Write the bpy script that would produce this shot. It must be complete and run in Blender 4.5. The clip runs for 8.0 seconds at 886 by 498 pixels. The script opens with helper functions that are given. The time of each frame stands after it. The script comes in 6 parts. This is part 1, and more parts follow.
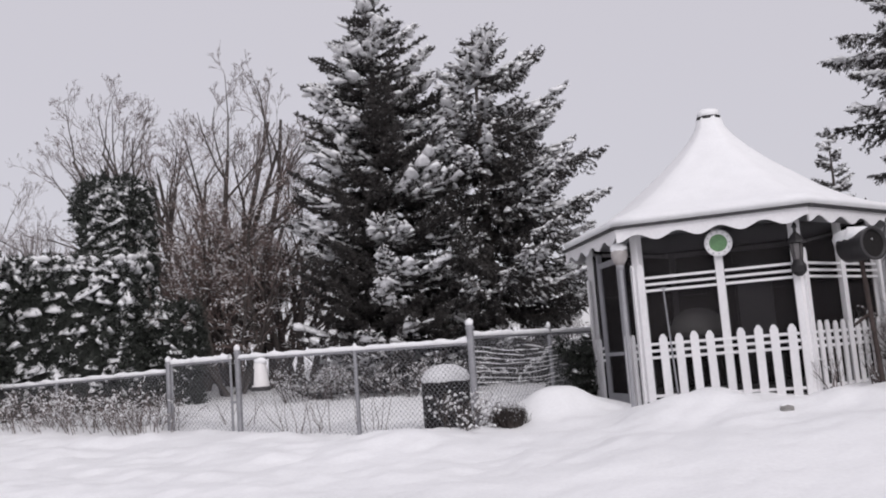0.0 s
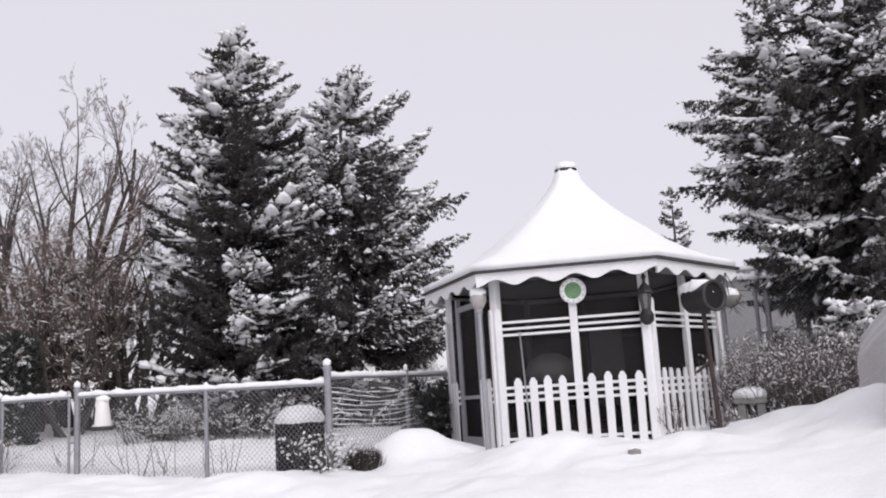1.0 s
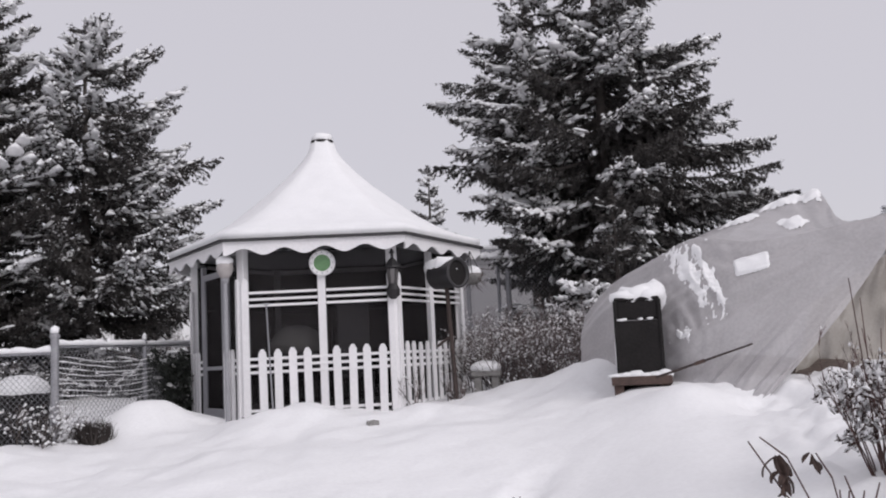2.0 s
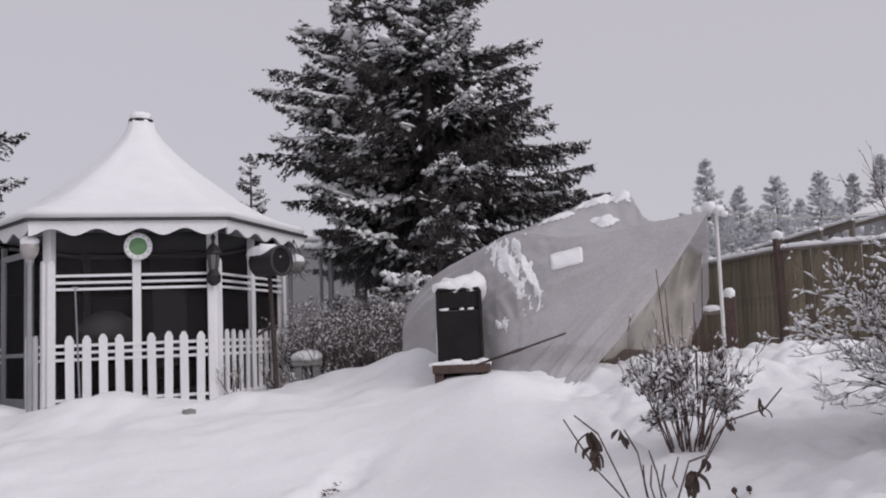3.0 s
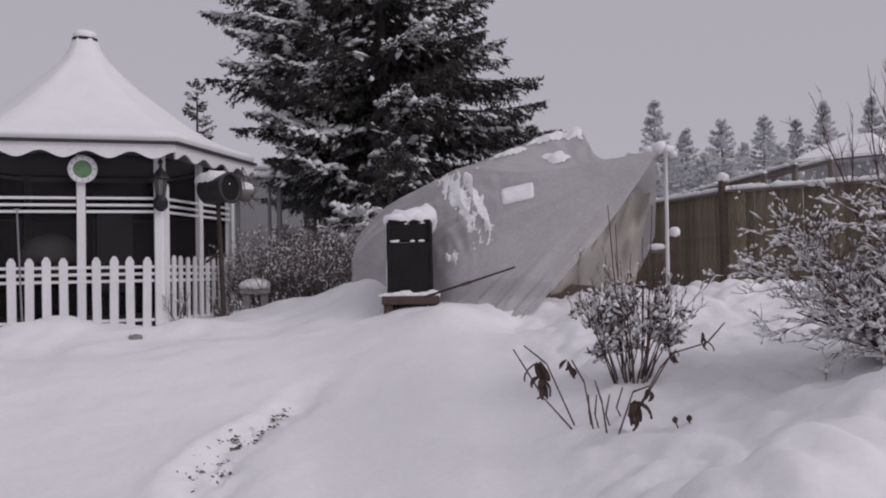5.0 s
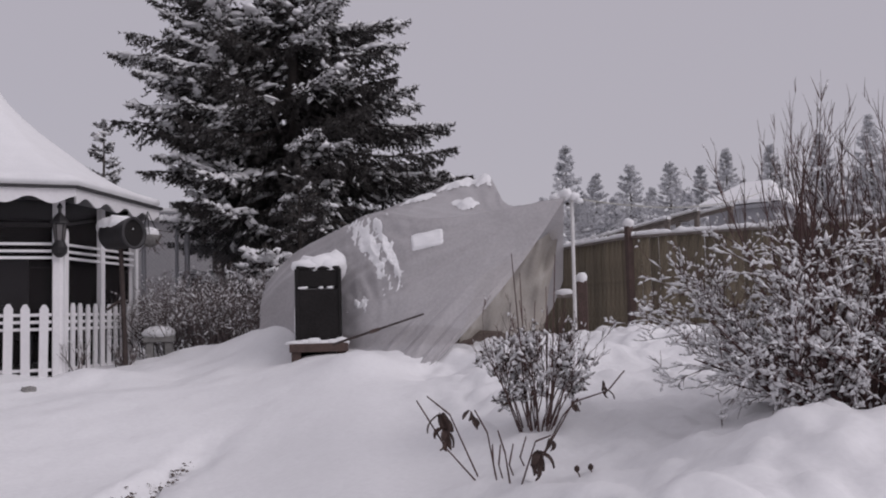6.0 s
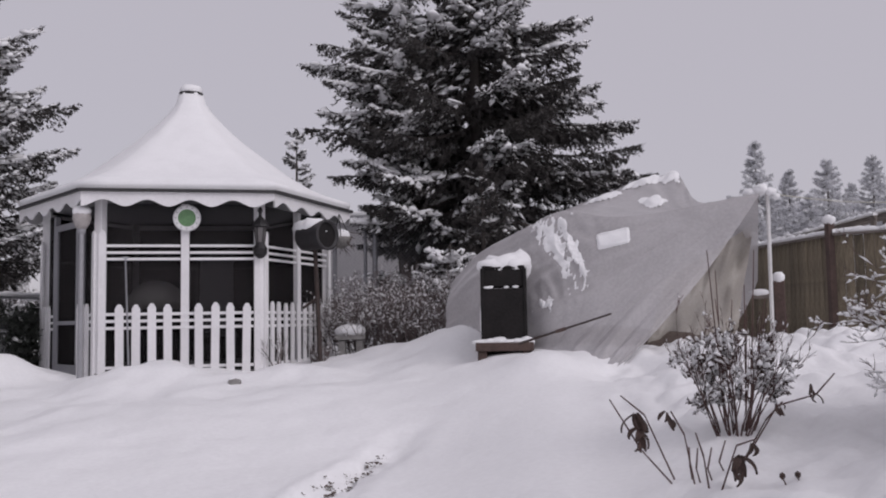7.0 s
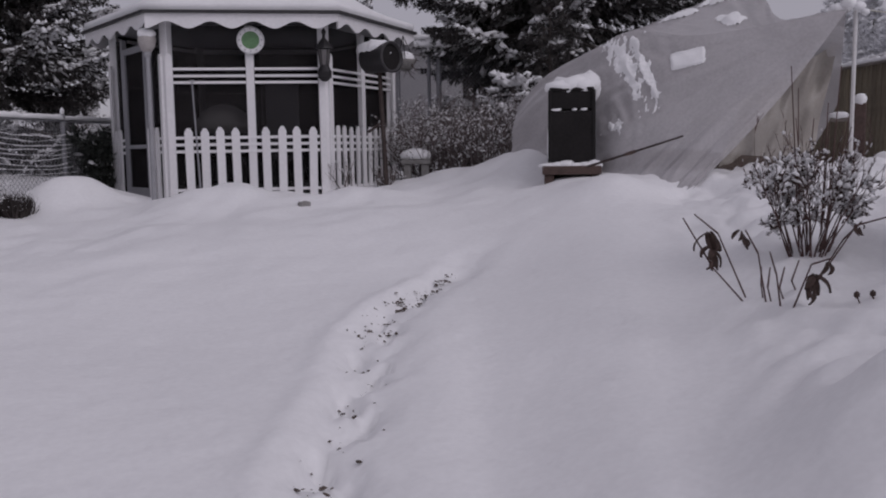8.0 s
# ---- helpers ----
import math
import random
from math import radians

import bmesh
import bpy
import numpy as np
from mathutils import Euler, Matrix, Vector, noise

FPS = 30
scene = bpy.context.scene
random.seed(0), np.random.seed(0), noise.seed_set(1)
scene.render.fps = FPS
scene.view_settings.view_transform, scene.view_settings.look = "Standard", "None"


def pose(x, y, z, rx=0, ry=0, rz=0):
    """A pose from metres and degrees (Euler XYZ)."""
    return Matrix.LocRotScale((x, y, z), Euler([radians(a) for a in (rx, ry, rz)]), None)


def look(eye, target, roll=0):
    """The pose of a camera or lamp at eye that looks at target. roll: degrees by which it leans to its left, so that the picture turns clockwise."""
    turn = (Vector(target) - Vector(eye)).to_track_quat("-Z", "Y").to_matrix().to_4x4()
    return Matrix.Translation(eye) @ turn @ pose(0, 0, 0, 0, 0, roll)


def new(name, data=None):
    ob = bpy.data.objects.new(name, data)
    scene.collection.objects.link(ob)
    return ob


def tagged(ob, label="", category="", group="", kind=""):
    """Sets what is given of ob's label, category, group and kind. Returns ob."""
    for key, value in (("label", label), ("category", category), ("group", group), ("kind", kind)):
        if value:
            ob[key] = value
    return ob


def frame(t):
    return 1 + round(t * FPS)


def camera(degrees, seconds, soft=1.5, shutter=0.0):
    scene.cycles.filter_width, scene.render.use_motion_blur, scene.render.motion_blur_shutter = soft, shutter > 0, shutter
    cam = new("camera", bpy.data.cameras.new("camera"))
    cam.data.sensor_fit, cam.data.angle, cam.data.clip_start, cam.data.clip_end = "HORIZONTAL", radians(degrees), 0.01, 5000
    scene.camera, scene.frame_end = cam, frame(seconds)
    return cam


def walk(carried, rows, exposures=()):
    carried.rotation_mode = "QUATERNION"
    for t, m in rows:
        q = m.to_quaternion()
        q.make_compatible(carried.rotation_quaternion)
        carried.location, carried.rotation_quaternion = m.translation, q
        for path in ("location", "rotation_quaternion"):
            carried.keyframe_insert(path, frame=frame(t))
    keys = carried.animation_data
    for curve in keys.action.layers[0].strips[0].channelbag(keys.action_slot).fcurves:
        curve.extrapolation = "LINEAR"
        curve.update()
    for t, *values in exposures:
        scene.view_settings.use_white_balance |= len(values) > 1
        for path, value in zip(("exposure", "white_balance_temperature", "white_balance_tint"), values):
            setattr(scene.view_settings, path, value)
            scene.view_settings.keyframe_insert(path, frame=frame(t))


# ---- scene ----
cam = camera(51.67, 8.0, soft=2.0)
PATH = [
    (0, pose(0.050, -0.027, 1.581, 97.176, 4.290, 1.143)),
    (0.5, pose(-0.043, -0.029, 1.583, 99.292, 3.910, -1.356)),
    (1, pose(-0.047, -0.006, 1.546, 99.300, 3.449, -8.186)),
    (1.5, pose(0.001, -0.009, 1.558, 97.780, 3.365, -16.853)),
    (2, pose(0.088, -0.014, 1.553, 96.660, 2.903, -23.315)),
    (2.2, pose(0.094, -0.017, 1.559, 96.623, 2.727, -26.010)),
    (3.3, pose(-0.023, -0.002, 1.464, 95.358, 2.092, -36.759)),
    (3.5, pose(-0.041, -0.011, 1.464, 94.982, 1.809, -37.499)),
    (4, pose(-0.035, 0.007, 1.456, 94.091, 1.429, -36.853)),
    (5.3, pose(-0.024, 0.007, 1.463, 90.681, 1.395, -39.604)),
    (5.5, pose(-0.003, -0.007, 1.471, 90.656, 1.377, -41.607)),
    (6, pose(0.037, -0.028, 1.498, 94.174, 1.476, -43.310)),
    (6.5, pose(0.004, -0.005, 1.490, 96.169, 1.207, -38.368)),
    (7, pose(0.002, 0.027, 1.472, 94.546, 0.990, -32.122)),
    (7.5, pose(-0.015, 0.050, 1.423, 90.704, 0.899, -29.737)),
    (8, pose(-0.032, 0.081, 1.415, 83.910, 0.914, -28.310)),
]
walk(cam, PATH, exposures=((0.0, 0.08, 6500, 13), (0.5, 0.32, 6500, 13), (1.0, 0.40, 6500, 13), (1.5, 0.25, 6500, 13), (2.0, 0.08, 6500, 13), (3.5, -0.18, 6450, 16), (4.0, -0.22, 6450, 17), (5.5, -0.54, 6450, 18), (6.0, -0.43, 6450, 18), (6.5, -0.30, 6450, 17), (7.0, -0.26, 6450, 17), (7.5, -0.42, 6400, 18), (8.0, -0.85, 6300, 20)))


# ---- world, sun and exposure ----
world = bpy.data.worlds.new("overcast_sky")
world.use_nodes = True
scene.world = world
wn, wl = world.node_tree.nodes, world.node_tree.links
sky = wn.new("ShaderNodeTexSky")
sky.sky_type = "NISHITA"
sky.sun_disc = False
sky.sun_elevation, sky.sun_rotation = radians(38), radians(160)
cloud = wn.new("ShaderNodeMix")
cloud.data_type = "RGBA"
cloud.inputs[0].default_value = 0.9
SKY_GREY = (6.12, 5.98, 6.35, 1)
cloud.inputs[7].default_value = SKY_GREY
wl.new(sky.outputs[0], cloud.inputs[6])
wl.new(cloud.outputs[2], wn["Background"].inputs[0])
wn["Background"].inputs[1].default_value = 0.1
sun = new("sun", bpy.data.lights.new("sun", "SUN"))
sun.data.energy, sun.data.angle, sun.data.color = 1.3, radians(40), (1.0, 0.985, 0.98)
sun.matrix_world = look((10, -28, 24), (0, 0, 0))


# ---- materials ----
def principled(name, color, rough=0.6, metal=0.0, vary=0.25, scale=6.0, fine=60.0, bump=0.0, bump_scale=40.0, dark=None, stretch=(1, 1, 1), per_object=0.0):
    """Base colour varied at two scales, with fine relief."""
    m = bpy.data.materials.new(name)
    m.use_nodes = True
    n, l = m.node_tree.nodes, m.node_tree.links
    b = n["Principled BSDF"]
    b.inputs["Roughness"].default_value, b.inputs["Metallic"].default_value = rough, metal
    co = n.new("ShaderNodeTexCoord")
    mp = n.new("ShaderNodeMapping")
    mp.inputs["Scale"].default_value = stretch
    l.new(co.outputs["Object"], mp.inputs["Vector"])
    big, small = n.new("ShaderNodeTexNoise"), n.new("ShaderNodeTexNoise")
    for tex, s, d in ((big, scale, 3), (small, fine, 2)):
        tex.inputs["Scale"].default_value, tex.inputs["Detail"].default_value = s, d
        l.new(mp.outputs[0], tex.inputs["Vector"])
    add = n.new("ShaderNodeMath")
    add.operation = "ADD"
    l.new(big.outputs["Fac"], add.inputs[0])
    l.new(small.outputs["Fac"], add.inputs[1])
    ramp = n.new("ShaderNodeMapRange")
    ramp.inputs[1].default_value, ramp.inputs[2].default_value = 0.75, 1.25
    l.new(add.outputs[0], ramp.inputs[0])
    mix = n.new("ShaderNodeMix")
    mix.data_type = "RGBA"
    dark = dark or tuple(c * (1 - vary) for c in color)
    mix.inputs[6].default_value, mix.inputs[7].default_value = (*dark, 1), (*color, 1)
    l.new(ramp.outputs[0], mix.inputs[0])
    out = mix.outputs[2]
    if per_object:
        info, hue = n.new("ShaderNodeObjectInfo"), n.new("ShaderNodeHueSaturation")
        rng = n.new("ShaderNodeMapRange")
        rng.inputs[3].default_value, rng.inputs[4].default_value = 1 - per_object, 1 + per_object
        l.new(info.outputs["Random"], rng.inputs[0])
        l.new(rng.outputs[0], hue.inputs["Value"])
        l.new(out, hue.inputs["Color"])
        out = hue.outputs[0]
    l.new(out, b.inputs["Base Color"])
    if bump:
        t = n.new("ShaderNodeTexNoise")
        t.inputs["Scale"].default_value, t.inputs["Detail"].default_value = bump_scale, 4
        l.new(mp.outputs[0], t.inputs["Vector"])
        bp = n.new("ShaderNodeBump")
        bp.inputs["Strength"].default_value, bp.inputs["Distance"].default_value = bump, 0.02
        l.new(t.outputs["Fac"], bp.inputs["Height"])
        l.new(bp.outputs[0], b.inputs["Normal"])
    return m


def islands(m, spread):
    """Varies a material's brightness from piece to piece of one mesh."""
    n, l = m.node_tree.nodes, m.node_tree.links
    b = n["Principled BSDF"]
    link = b.inputs["Base Color"].links[0]
    src = link.from_socket
    geo, hue, rng = n.new("ShaderNodeNewGeometry"), n.new("ShaderNodeHueSaturation"), n.new("ShaderNodeMapRange")
    rng.inputs[3].default_value, rng.inputs[4].default_value = 1 - spread, 1 + spread
    l.new(geo.outputs["Random Per Island"], rng.inputs[0])
    l.new(rng.outputs[0], hue.inputs["Value"])
    l.new(src, hue.inputs["Color"])
    l.new(hue.outputs[0], b.inputs["Base Color"])
    return m


SNOW = principled("snow", (0.86, 0.86, 0.87), 0.75, vary=0.06, scale=0.7, fine=25, bump=0.55, bump_scale=7)
SNOW_CLUMP = principled("snow_clump", (0.86, 0.86, 0.87), 0.8, vary=0.06, scale=4, fine=40)
NEEDLES = islands(principled("spruce_needles", (0.060, 0.054, 0.051), 0.65, vary=0.4, scale=1.5, fine=9), 0.45)
# far needles: distance haze is painted into this near-white frosted colour
FROST_HAZE = islands(principled("frost_and_haze_needles", (0.76, 0.77, 0.79), 0.8, vary=0.5, scale=0.6, fine=3), 0.35)


def lit_through(m, color, share):
    """Lets light pass through thin foliage, which pales the far trees further."""
    n, l = m.node_tree.nodes, m.node_tree.links
    tl, mx = n.new("ShaderNodeBsdfTranslucent"), n.new("ShaderNodeMixShader")
    tl.inputs[0].default_value, mx.inputs[0].default_value = (*color, 1), share
    l.new(n["Principled BSDF"].outputs[0], mx.inputs[1])
    l.new(tl.outputs[0], mx.inputs[2])
    l.new(mx.outputs[0], n["Material Output"].inputs[0])
    return m


lit_through(FROST_HAZE, (0.85, 0.85, 0.87), 0.5)
CEDAR = islands(principled("cedar_sprays", (0.040, 0.046, 0.038), 0.65, vary=0.4, scale=2, fine=12), 0.4)
BARK = principled("bark", (0.10, 0.085, 0.078), 0.9, vary=0.45, scale=3, fine=30, bump=0.6, bump_scale=25)
DARK_TWIG = islands(principled("dark_twigs", (0.16, 0.13, 0.125), 0.85, vary=0.35, scale=1.0, fine=15), 0.35)
TWIG = islands(principled("twigs", (0.19, 0.155, 0.145), 0.85, vary=0.35, scale=1.0, fine=15), 0.3)
RED_TWIG = islands(principled("reddish_twigs", (0.11, 0.062, 0.056), 0.8, vary=0.35, scale=2, fine=20), 0.3)
GREY_TWIG = islands(principled("greyish_twigs", (0.20, 0.165, 0.16), 0.85, vary=0.3, scale=1.0, fine=15), 0.3)
ROSY_TWIG = islands(principled("rosy_twigs", (0.23, 0.17, 0.155), 0.85, vary=0.3, scale=1.0, fine=15), 0.3)
DARK_BRUSH = islands(principled("dark_brush", (0.05, 0.04, 0.037), 0.9, vary=0.35, scale=2, fine=20), 0.3)
FROST_TWIG = islands(principled("frosted_twigs", (0.36, 0.33, 0.33), 0.85, vary=0.35, scale=1.0, fine=15), 0.3)
DRY_LEAF = principled("dry_leaf", (0.075, 0.046, 0.038), 0.8, vary=0.5, scale=15, fine=60)
WHITE = principled("white_paint", (0.80, 0.79, 0.80), 0.5, vary=0.10, scale=2.5, fine=30, bump=0.15, bump_scale=60, per_object=0.04)
GREY_FRAME = principled("grey_painted_trim", (0.32, 0.32, 0.34), 0.5, vary=0.2, scale=3, fine=30)
DARK_EDGE = principled("dark_drip_edge", (0.03, 0.028, 0.03), 0.5, vary=0.3)
METAL = principled("galvanised_steel", (0.36, 0.36, 0.38), 0.5, 0.6, vary=0.3, scale=5, fine=50)
WIRE = principled("fence_wire", (0.30, 0.30, 0.32), 0.6, 0.4, vary=0.3)
BLACK = principled("black_plastic", (0.020, 0.018, 0.018), 0.75, vary=0.4, scale=4, fine=40, bump=0.2)
BLACK.node_tree.nodes["Principled BSDF"].inputs["Specular IOR Level"].default_value = 0.2
IRON = principled("black_iron", (0.025, 0.023, 0.025), 0.5, 0.3, vary=0.4)
RUST = principled("rusty_iron", (0.07, 0.05, 0.045), 0.75, 0.2, vary=0.5, scale=12)
WOOD = principled("weathered_board", (0.235, 0.195, 0.135), 0.85, vary=0.5, scale=1.6, fine=14, bump=0.5, bump_scale=12, stretch=(9, 9, 0.9), dark=(0.085, 0.07, 0.05), per_object=0.28)
GREY_WOOD = principled("grey_timber", (0.22, 0.19, 0.17), 0.85, vary=0.4, scale=3, fine=30, bump=0.4, per_object=0.1)
BROWN = principled("brown_painted_board", (0.10, 0.065, 0.055), 0.8, vary=0.4, scale=6, fine=40)
STONE = principled("grey_stone", (0.28, 0.27, 0.26), 0.85, vary=0.35, scale=8, fine=60, bump=0.5)
GREEN = principled("green_dial", (0.15, 0.30, 0.14), 0.5, vary=0.35, scale=9, fine=40)
FLOORING = principled("dark_decking", (0.07, 0.06, 0.055), 0.8, vary=0.3)
GREY_WALL = principled("grey_siding", (0.46, 0.45, 0.46), 0.8, vary=0.15, scale=1)
SOIL = principled("dead_leaves", (0.13, 0.10, 0.085), 0.9, vary=0.5, scale=20, fine=80)
WHITE_PIPE = principled("white_pvc_pipe", (0.72, 0.71, 0.70), 0.4, vary=0.15, scale=6)
PALE_METAL = principled("pale_enamel", (0.75, 0.73, 0.72), 0.4, vary=0.1)
DARK_METAL = principled("dark_metal", (0.05, 0.047, 0.05), 0.55, 0.2, vary=0.4, scale=8, fine=50)
SMOKED = principled("smoky_glass", (0.16, 0.15, 0.15), 0.2, vary=0.3, scale=9)
GLOBE = principled("cloudy_globe", (0.42, 0.39, 0.38), 0.35, vary=0.25, scale=9)


def mixed(name, color, clear, rough=0.4, through_light=0.0, gloss=0.5):
    """A thin sheet that lets some of the view and light pass."""
    m = principled(name, color, rough, vary=0.18, scale=2.2, fine=30)
    n, l = m.node_tree.nodes, m.node_tree.links
    b = n["Principled BSDF"]
    b.inputs["Specular IOR Level"].default_value = gloss
    out = n["Material Output"]
    tr, mx = n.new("ShaderNodeBsdfTransparent"), n.new("ShaderNodeMixShader")
    mx.inputs[0].default_value = clear
    last = b.outputs[0]
    if through_light:
        tl, m2 = n.new("ShaderNodeBsdfTranslucent"), n.new("ShaderNodeMixShader")
        tl.inputs[0].default_value = (*color, 1)
        m2.inputs[0].default_value = through_light
        l.new(last, m2.inputs[1])
        l.new(tl.outputs[0], m2.inputs[2])
        last = m2.outputs[0]
    l.new(last, mx.inputs[1])
    l.new(tr.outputs[0], mx.inputs[2])
    l.new(mx.outputs[0], out.inputs[0])
    return m


def crumpled(m):
    """Fine creases in a thin sheet."""
    n, l = m.node_tree.nodes, m.node_tree.links
    co, t, b = n.new("ShaderNodeTexCoord"), n.new("ShaderNodeTexNoise"), n.new("ShaderNodeBump")
    t.noise_type = "FBM"
    t.inputs["Scale"].default_value, t.inputs["Detail"].default_value, t.inputs["Distortion"].default_value = 3.5, 4, 1.2
    b.inputs["Strength"].default_value, b.inputs["Distance"].default_value = 0.13, 0.05
    l.new(co.outputs["Object"], t.inputs["Vector"])
    l.new(t.outputs["Fac"], b.inputs["Height"])
    l.new(b.outputs[0], n["Principled BSDF"].inputs["Normal"])
    return m


SCREEN = mixed("insect_screen", (0.024, 0.021, 0.022), 0.50, 0.6, gloss=0.15)
# near-opaque copy for the back walls, added to keep the interior dark
BLOCKING_SCREEN = mixed("light_blocking_screen", (0.020, 0.018, 0.020), 0.10, 0.6, gloss=0.15)
TARP = crumpled(mixed("milky_plastic_sheet", (0.56, 0.54, 0.55), 0.22, 0.28, 0.14))


# ---- mesh helpers ----
def part(name, bm, material, parent, label="", smooth=False):
    me = bpy.data.meshes.new(name)
    bm.normal_update()
    bm.to_mesh(me)
    bm.free()
    me.materials.append(material)
    if smooth:
        me.polygons.foreach_set("use_smooth", [True] * len(me.polygons))
    ob = new(name, me)
    ob.parent = parent
    return tagged(ob, label)


def part_np(name, v, f, material, parent, label="", smooth=False):
    """A mesh from arrays of corners and triangles."""
    v, f = np.asarray(v, np.float32).reshape(-1, 3), np.asarray(f, np.int32).reshape(-1, 3)
    me = bpy.data.meshes.new(name)
    me.vertices.add(len(v))
    me.vertices.foreach_set("co", v.ravel())
    me.loops.add(f.size)
    me.loops.foreach_set("vertex_index", f.ravel())
    me.polygons.add(len(f))
    me.polygons.foreach_set("loop_start", np.arange(0, f.size, 3, dtype=np.int32))
    me.polygons.foreach_set("use_smooth", np.full(len(f), smooth))
    me.update(calc_edges=True)
    me.materials.append(material)
    ob = new(name, me)
    ob.parent = parent
    return tagged(ob, label)


def thing(name, label, category, at=(0, 0, 0), turn=0.0, group="", kind=""):
    ob = new(name)
    ob.empty_display_size = 0.1
    ob.matrix_world = pose(*at, 0, 0, turn)
    return tagged(ob, label, category, group, kind)


def box(bm, c, s, m=None, bevel=0.0):
    r = bmesh.ops.create_cube(bm, size=1)
    vs = r["verts"]
    for v in vs:
        v.co = Vector((v.co.x * s[0], v.co.y * s[1], v.co.z * s[2]))
    if bevel:
        es = list({e for v in vs for e in v.link_edges})
        r2 = bmesh.ops.bevel(bm, geom=es, offset=bevel, segments=2, affect="EDGES", profile=0.5)
        vs = list({v for f in r2["faces"] for v in f.verts} | {v for v in vs if v.is_valid})
    for v in vs:
        v.co = (m @ v.co if m else v.co) + Vector(c)
    return vs


def tube(bm, p0, p1, r0, r1=None, n=10, caps=True):
    p0, p1 = Vector(p0), Vector(p1)
    r1 = r0 if r1 is None else r1
    q = (p1 - p0).to_track_quat("Z", "Y")
    rings = []
    for p, r in ((p0, r0), (p1, r1)):
        rings.append([bm.verts.new(p + q @ Vector((r * math.cos(a), r * math.sin(a), 0))) for a in [2 * math.pi * k / n for k in range(n)]])
    for k in range(n):
        bm.faces.new((rings[0][k], rings[0][(k + 1) % n], rings[1][(k + 1) % n], rings[1][k]))
    if caps:
        bm.faces.new(rings[0][::-1])
        bm.faces.new(rings[1])


def lathe(bm, profile, n=20, c=(0, 0, 0), m=None):
    """Turns a profile of (radius, height) about z."""
    rings = []
    for r, z in profile:
        ring = []
        for k in range(n):
            a = 2 * math.pi * k / n
            p = Vector((r * math.cos(a), r * math.sin(a), z))
            ring.append(bm.verts.new((m @ p if m else p) + Vector(c)))
        rings.append(ring)
    for a, b in zip(rings, rings[1:]):
        for k in range(n):
            bm.faces.new((a[k], a[(k + 1) % n], b[(k + 1) % n], b[k]))
    bm.faces.new(rings[0][::-1])
    bm.faces.new(rings[-1])


def lump(bm, c, s, seed=0, rough=0.25, sub=2):
    """A rounded, uneven heap."""
    r = bmesh.ops.create_icosphere(bm, subdivisions=sub, radius=1)
    for v in r["verts"]:
        k = 1 + rough * noise.noise(v.co * 1.7 + Vector((seed * 3.1, seed * 1.7, 0)))
        v.co = Vector((v.co.x * s[0], v.co.y * s[1], v.co.z * s[2])) * k + Vector(c)


def frames_of(d):
    """Two unit vectors square to each of the directions d."""
    d = d / np.linalg.norm(d, axis=1, keepdims=True)
    up = np.where(np.abs(d[:, 2:3]) > 0.95, np.array([[1.0, 0, 0]]), np.array([[0, 0, 1.0]]))
    a = np.cross(d, up)
    a /= np.linalg.norm(a, axis=1, keepdims=True)
    return d, a, np.cross(a, d)


def sticks(p0, p1, r0, r1, n=3):
    """Tapered rods between arrays of points."""
    d, a, b = frames_of(p1 - p0 + 1e-9)
    k = len(p0)
    ang = 2 * np.pi * np.arange(n) / n
    ring = np.cos(ang)[None, :, None] * a[:, None] + np.sin(ang)[None, :, None] * b[:, None]
    v = np.concatenate([p0[:, None] + ring * r0[:, None, None], p1[:, None] + ring * r1[:, None, None]], 1)
    i, j = np.arange(n), (np.arange(n) + 1) % n
    f = np.concatenate([np.stack([i, j, j + n], 1), np.stack([i, j + n, i + n], 1)])
    return v.reshape(-1, 3), (f[None] + (np.arange(k) * 2 * n)[:, None, None]).reshape(-1, 3)


